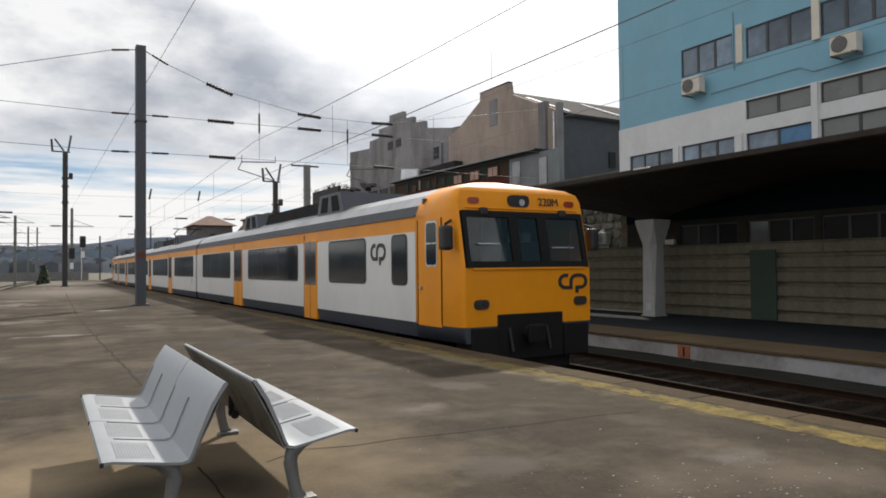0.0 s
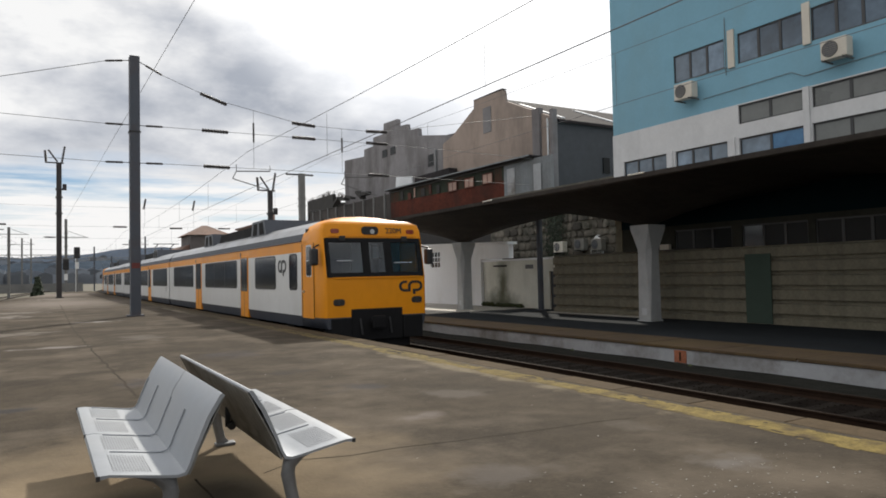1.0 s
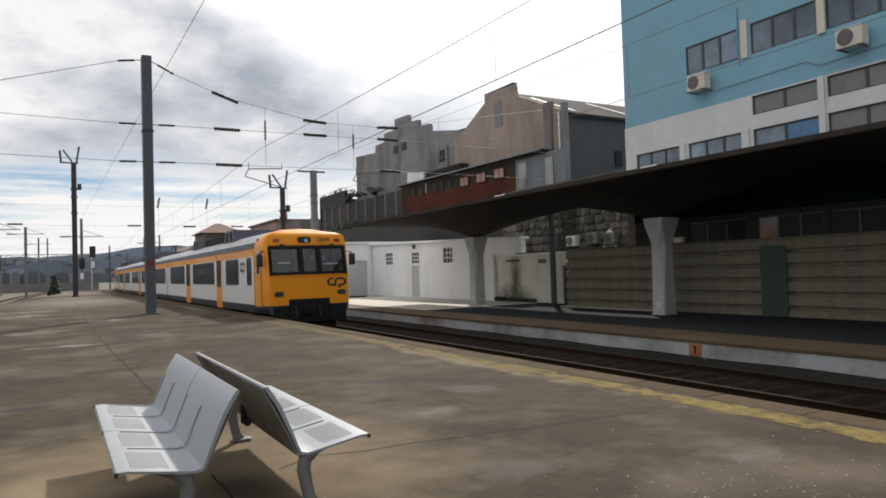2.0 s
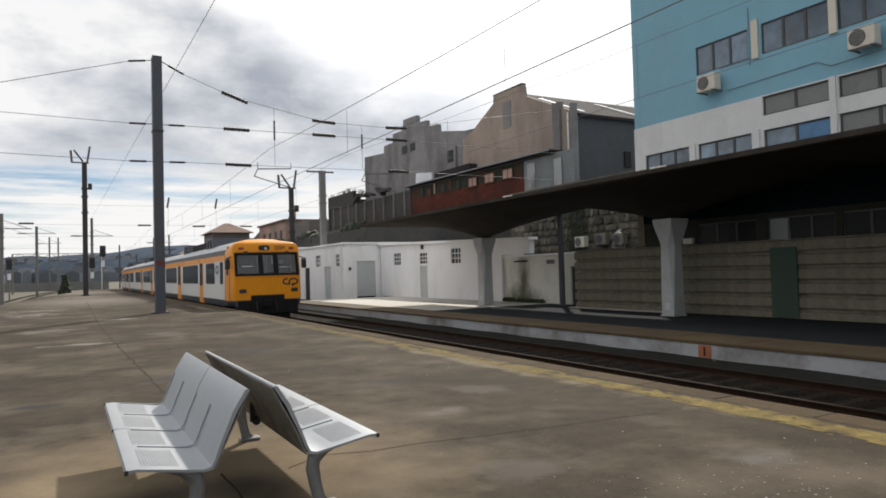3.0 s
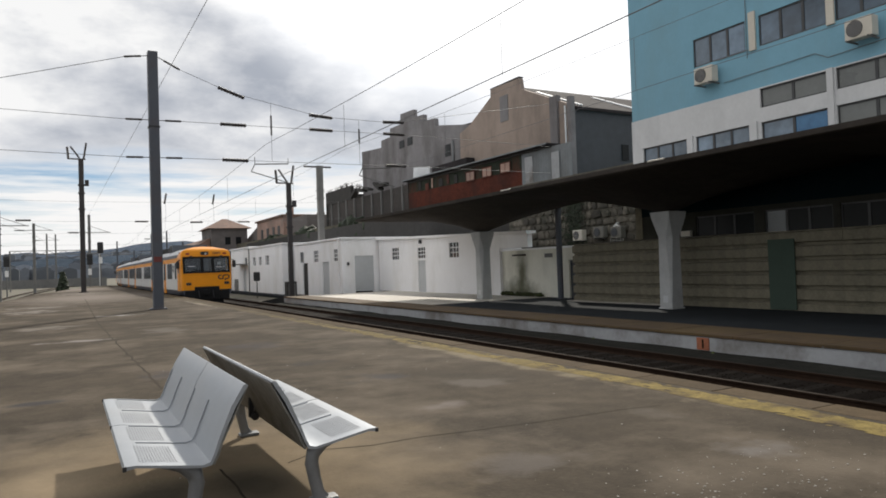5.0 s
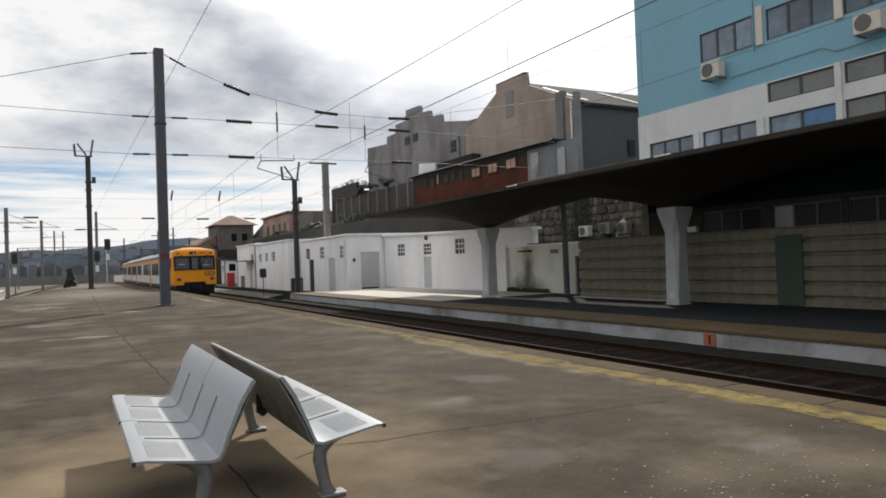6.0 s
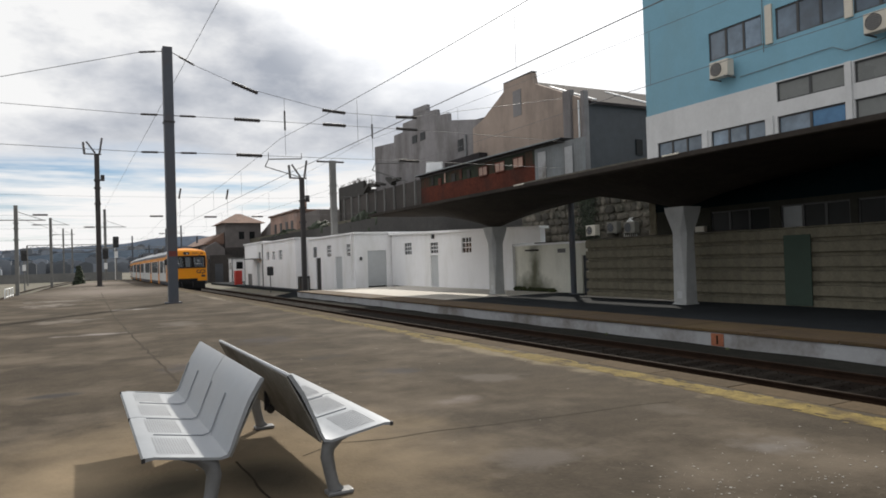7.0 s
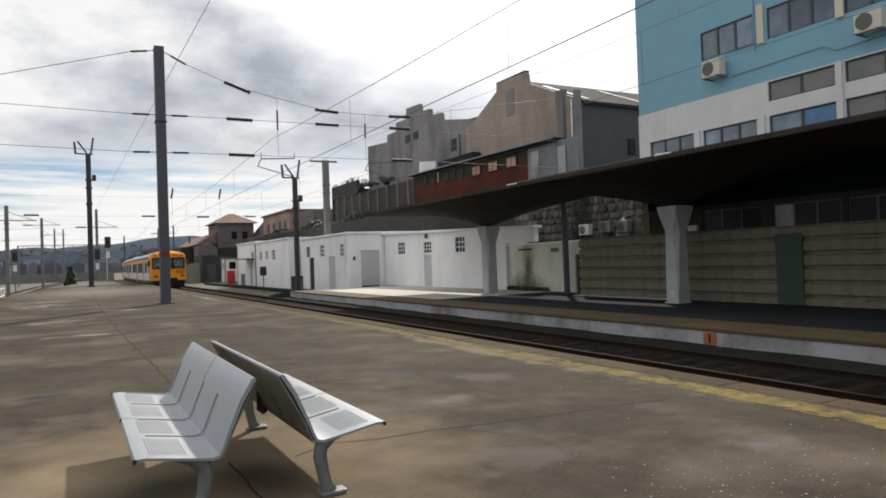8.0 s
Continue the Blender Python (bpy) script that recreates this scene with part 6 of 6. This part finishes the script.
def cab_front(car):
    """Everything on the cab face. The face is at y = 0 and leans back above the waist."""
    k = 0.20
    tilt = math.atan(k)
    glass_m = Matrix.Translation((0, 0.50, 2.12)) @ Matrix.Rotation(-tilt, 4, "X")
    hh = 0.96 / math.cos(tilt)

    def plate(x0, x1, z0, z1, y0, y1, r=0.06):
        pts = []
        for cx_, cz_, a0 in ((x1 - r, z1 - r, 0), (x0 + r, z1 - r, 90), (x0 + r, z0 + r, 180), (x1 - r, z0 + r, 270)):
            for q in range(5):
                a = radians(a0 + 22.5 * q)
                pts.append((cx_ + r * math.cos(a), cz_ + r * math.sin(a)))
        return prism(bmesh.new(), pts, "y", y0, y1)

    panes = ((-1.23, -0.36), (-0.17, 0.26), (0.45, 1.21))
    bm = bmesh.new()
    box(bm, -1.31, 1.31, -0.022, 0.03, 0.0, 0.11)
    box(bm, -1.31, 1.31, -0.022, 0.03, hh - 0.09, hh + 0.02)
    for a, b_ in ((-1.31, -1.23), (-0.36, -0.17), (0.26, 0.45), (1.21, 1.31)):
        box(bm, a, b_, -0.022, 0.03, 0.11, hh - 0.09)
    ws = part("windscreen", bm, M["t_black"], car, "wide black-framed three-part windscreen", m=glass_m)
    for a, b_ in panes:
        p = part("pane", cube(a - 0.02, b_ + 0.02, 0.0, 0.008, 0.09, hh - 0.07), M["clearglass"], ws)
        p.visible_shadow = False
    # through the windscreen: bulkhead, panels standing in for its window, seats and desk
    bk = part("bulkhead", cube(-1.36, 1.36, 1.90, 1.95, 1.2, 3.4), M["cabgrey"], car, "grey cab bulkhead")
    part("bulkhead_door", cube(-0.12, 0.34, 1.87, 1.899, 1.3, 3.15, 0.01), M["door_grey"], bk, "pale bulkhead door")
    part("notice", cube(0.52, 0.70, 1.88, 1.899, 2.62, 2.95), M["whiterail"], bk, "white panel standing in for a bright rear window")
    part("notice", cube(0.86, 1.06, 1.88, 1.899, 2.45, 2.8), M["door_grey"], bk, "pale panel added on the bulkhead")
    part("desk", cube(-1.34, 1.34, 0.75, 1.15, 1.95, 2.17, 0.04), M["t_black"], car, "dark driving desk")
    for x in (-0.75, 0.8):
        part("driver_seat", cube(x - 0.26, x + 0.26, 1.5, 1.62, 1.7, 2.62, 0.06), M["t_grey"], car, "dark driver's seat back")
    for a, z_, l_ in ((-0.85, 0.40, 0.42), (0.75, 0.34, 0.5)):
        part("wiper", cube(a - l_ / 2, a + l_ / 2, -0.05, -0.035, z_, z_ + 0.02), M["chrome"], ws, "slim windscreen wiper")
    for x in (-0.86, 0.86):
        part("wiper_motor", cube(x - 0.08, x + 0.08, 0.64, 0.76, 3.02, 3.16, 0.03), M["black"], car)
    for x in (-1.04, 1.06):
        part("marker_lamp", plate(x - 0.11, x + 0.11, 3.22, 3.33, 0.705, 0.9, 0.05), M["t_redlamp"], car, "oval dull red marker lamp")
        x += 0.05 if x > 0 else 0.0
        hl = part("headlight", plate(x - 0.15, x + 0.15, 1.43, 1.59, 0.48, 0.53, 0.07), M["black"], car, "dark twin headlight")
        for dx in (-0.07, 0.07):
            part("lens", rod(bmesh.new(), (x + dx, 0.472, 1.51), (x + dx, 0.485, 1.51), 0.055, 0.055, 14), M["t_lamp"], hl)
    tl = part("top_lamp", plate(-0.32, 0.14, 3.19, 3.40, 0.70, 0.9, 0.09), M["black"], car, "central black lamp housing")
    part("lens", rod(bmesh.new(), (-0.03, 0.685, 3.27), (-0.03, 0.71, 3.27), 0.06, 0.06, 14), M["chrome"], tl)
    cu = bpy.data.curves.new("unit_number", "FONT")
    cu.body, cu.size, cu.extrude, cu.align_x = "220M", 0.205, 0.004, "CENTER"
    tx = new("unit_number", cu)
    tx.data.materials.append(M["black"])
    tx.parent = car
    tx.matrix_basis = pose(0.58, 0.70, 3.235, 90 - 14, 0, 0)
    bm = logo(bmesh.new(), pose(0.60, 0.496, 1.86) @ Matrix.Diagonal((1.12, 1, 0.95, 1)), 0.78)
    part("emblem", bm, M["black"], car, "black emblem of two bent bars")
    part("waist_moulding", cube(-1.2, 1.2, 0.475, 0.52, 2.085, 2.125, 0.01), M["t_orange"], car)
    part("brow_moulding", cube(-1.22, 1.22, 0.685, 0.84, 3.135, 3.165, 0.01), M["t_orange"], car)
    # dark coupler recess and lower valances
    bm = bmesh.new()
    box(bm, -0.72, 0.68, 0.47, 0.84, 0.55, 1.33, 0, 0.02)
    part("coupler_recess", bm, M["t_black"], car, "black coupler recess")
    for x0, x1 in ((-1.25, -0.725), (0.685, 1.25)):
        part("valance", cube(x0, x1, 0.44, 1.0, 0.55, 1.12, 0.03), M["t_black"], car, "dark step valance")
    cp_ = part("coupler", rod(bmesh.new(), (-0.1, 0.6, 1.0), (-0.1, 0.26, 1.0), 0.14, 0.12, 12), M["t_black"], car, "automatic coupler head")
    part("coupler_face", cube(-0.28, 0.08, 0.18, 0.26, 0.84, 1.16, 0.04), M["t_black"], cp_)
    for x in (-0.5, 0.3):
        part("hose", rod(bmesh.new(), (x, 0.46, 1.1), (x + 0.03, 0.40, 0.7), 0.025, 0.025, 8), M["black"], car)
    part("plough", cube(-0.95, 0.95, 0.6, 0.74, 0.32, 0.75, 0.04), M["t_black"], car)
    # cab side doors and mirrors
    for s in (-1, 1):
        cd = part("cab_door", cube(min(s * 1.42, s * 1.457), max(s * 1.42, s * 1.457), 1.12, 1.95, 1.10, 3.0, 0.012), M["t_orange"], car, "orange cab door")
        part("cab_window", rounded_pane(1.24, 1.66, 2.15, 2.96, s * 1.457, s * 0.006, 0.08), M["chrome"], cd)
        part("cab_pane", rounded_pane(1.275, 1.625, 2.185, 2.925, s * 1.463, s * 0.005, 0.06), M["t_glass"], cd)
        part("window_bar", cube(min(s * 1.463, s * 1.471), max(s * 1.463, s * 1.471), 1.26, 1.64, 2.55, 2.575), M["chrome"], cd)
        part("door_handle", rod(bmesh.new(), (s * 1.457, 1.82, 1.78), (s * 1.50, 1.82, 1.78), 0.035, 0.035, 10), M["chrome"], cd)
        for yy in (1.105, 1.965):
            part("door_gap", cube(min(s * 1.45, s * 1.4585), max(s * 1.45, s * 1.4585), yy - 0.01, yy + 0.01, 1.15, 3.0), M["rail"], cd)
        mi = part("mirror", cube(s * 1.60 - 0.10, s * 1.60 + 0.10, 0.60, 0.80, 2.42, 2.84, 0.06), M["black"], car, "black rear-view mirror")
        part("mirror_arm", rod(bmesh.new(), (s * 1.40, 0.85, 2.94), (s * 1.60, 0.70, 2.86), 0.025, 0.025, 8), M["black"], mi)


def carriage(L, cab, windows, doors, label):
    car = thing("train_carriage", label, "train", group="carriages of the train")
    body_shell(car, L, cab)
    for a, b_ in windows:
        side_window(car, a, b_)
    for a, b_ in doors:
        side_door(car, a, b_)
    for y in ((3.7 if cab else 3.2), L - 3.2):
        bogie(car, y)
    part("underframe_box", cube(-1.2, 1.2, 7.0, L - 7.0, 0.35, 0.955, 0.05), M["t_black"], car, "black underfloor equipment")
    for y in ((7.3, 15.0) if cab else (7.3, 15.8)):
        roof_grille(car, y)
    part("roof_pod", prism(bmesh.new(), [(8.5, 3.55), (8.9, 3.92), (13.4, 3.92), (13.8, 3.55)], "x", -0.95, 0.95), M["t_black"], car, "long black roof equipment pod")
    if cab:
        cab_front(car)
        for s in (-1, 1):
            m = Matrix.Translation((s * 1.455, 3.25 if s > 0 else 4.06, 2.46)) @ Matrix.Rotation(radians(90 if s > 0 else -90), 4, "Z")
            part("emblem", logo(bmesh.new(), m, 0.93), M["black"], car, "black emblem of two bent bars")
    part("gangway", cube(-0.75, 0.75, L + 0.001, L + 0.30, 1.0, 3.2, 0.04), M["t_black"], car, "black rubber gangway")
    return car


CAR = 23.1
end_w = [(2.42, 3.03), (4.34, 6.48), (8.87, 14.08), (16.7, 21.8)]
end_d = [(7.33, 8.28), (14.87, 16.06)]
mid_w = [(0.6, 5.9), (8.3, 14.4), (16.9, 22.3)]
mid_d = [(6.8, 7.9), (15.2, 16.3)]
car_1 = carriage(CAR, True, end_w, end_d, "orange and white electric train end carriage with a driving cab")
car_2 = carriage(CAR, False, mid_w, mid_d, "orange and white electric train middle carriage")
car_3 = copy_thing(car_1, pose(0, 0, 0))
car_3["label"] = "orange and white electric train far end carriage, cab leading"
bm = bmesh.new()
box(bm, -0.9, 0.9, 10.2, 12.6, 3.72, 3.95, 0, 0.05)
pg = part("pantograph", bm, M["t_black"], car_2, "folded pantograph base")
bm = bmesh.new()
for s in (-0.5, 0.5):
    rod(bm, (s, 10.4, 3.95), (s, 12.3, 4.35), 0.03, 0.03, 6)
    rod(bm, (s, 12.3, 4.35), (s, 10.6, 4.55), 0.03, 0.03, 6)
rod(bm, (-0.8, 10.6, 4.57), (0.8, 10.6, 4.57), 0.03, 0.03, 6)
part("pantograph_arm", bm, M["t_black"], pg)


# cracks and joints in the platform
def crack(pts, w, label):
    bm = bmesh.new()
    left, right = [], []
    for a, b_ in zip(pts, pts[1:]):
        a, b_ = Vector(a), Vector(b_)
        n_ = max(2, int((b_ - a).length / 0.12))
        side = Vector((-(b_ - a).y, (b_ - a).x)).normalized()
        for k in range(n_ + (b_ == Vector(pts[-1]))):
            p = a.lerp(b_, k / n_)
            p = p + side * 0.04 * noise.noise((p.x * 2.3, p.y * 2.3, 2))
            ww = w * (0.6 + 0.6 * abs(noise.noise((p.x * 5, p.y * 5, 4))))
            left.append(bm.verts.new((*(p + side * ww), 0.002)))
            right.append(bm.verts.new((*(p - side * ww), 0.002)))
    for i in range(len(left) - 1):
        bm.faces.new((left[i], right[i], right[i + 1], left[i + 1]))
    bmesh.ops.recalc_face_normals(bm, faces=bm.faces)
    return part("crack", bm, M["seam"], near, label)


crack([(1.29, 4.57), (1.6, 4.74), (1.95, 4.66), (3.0, 4.55), (4.55, 4.37)], 0.008, "dark joint across the platform")
crack([(0.98, 45.74), (0.77, 21.83), (0.85, 14.00), (0.92, 10.48), (0.94, 8.30)], 0.022, "dark seam along the platform")
crack([(0.88, 4.7), (0.90, 4.24), (0.88, 3.6)], 0.010, "dark crack under the bench")
crack([(-3.0, 13.0), (0.75, 13.4), (3.2, 13.2)], 0.015, "faint cross joint")


# ---------------------------------------------------------------- what moves
def nose(t):
    """Distance of the train's near end along the track."""
    return 9.0 + 6.05 * t + 0.09 * t * t


def on_track(y0, y1):
    """Pose of a carriage whose ends stand at y0 and y1 on the bending track."""
    a, b_ = Vector((TRACK_1 + bend(y0), y0, RAIL)), Vector((TRACK_1 + bend(y1), y1, RAIL))
    d = b_ - a
    return pose(a.x, a.y, a.z, 0, 0, -math.degrees(math.atan2(d.x, d.y)))


def motions():
    times = [k * 0.5 for k in range(17)]
    walk(car_1, [(t, on_track(nose(t), nose(t) + CAR)) for t in times])
    walk(car_2, [(t, on_track(nose(t) + CAR + 0.35, nose(t) + 2 * CAR + 0.35)) for t in times])
    walk(car_3, [(t, on_track(nose(t) + 3 * CAR + 0.7, nose(t) + 2 * CAR + 0.7) @ pose(0, 0, 0)) for t in times])


motions()
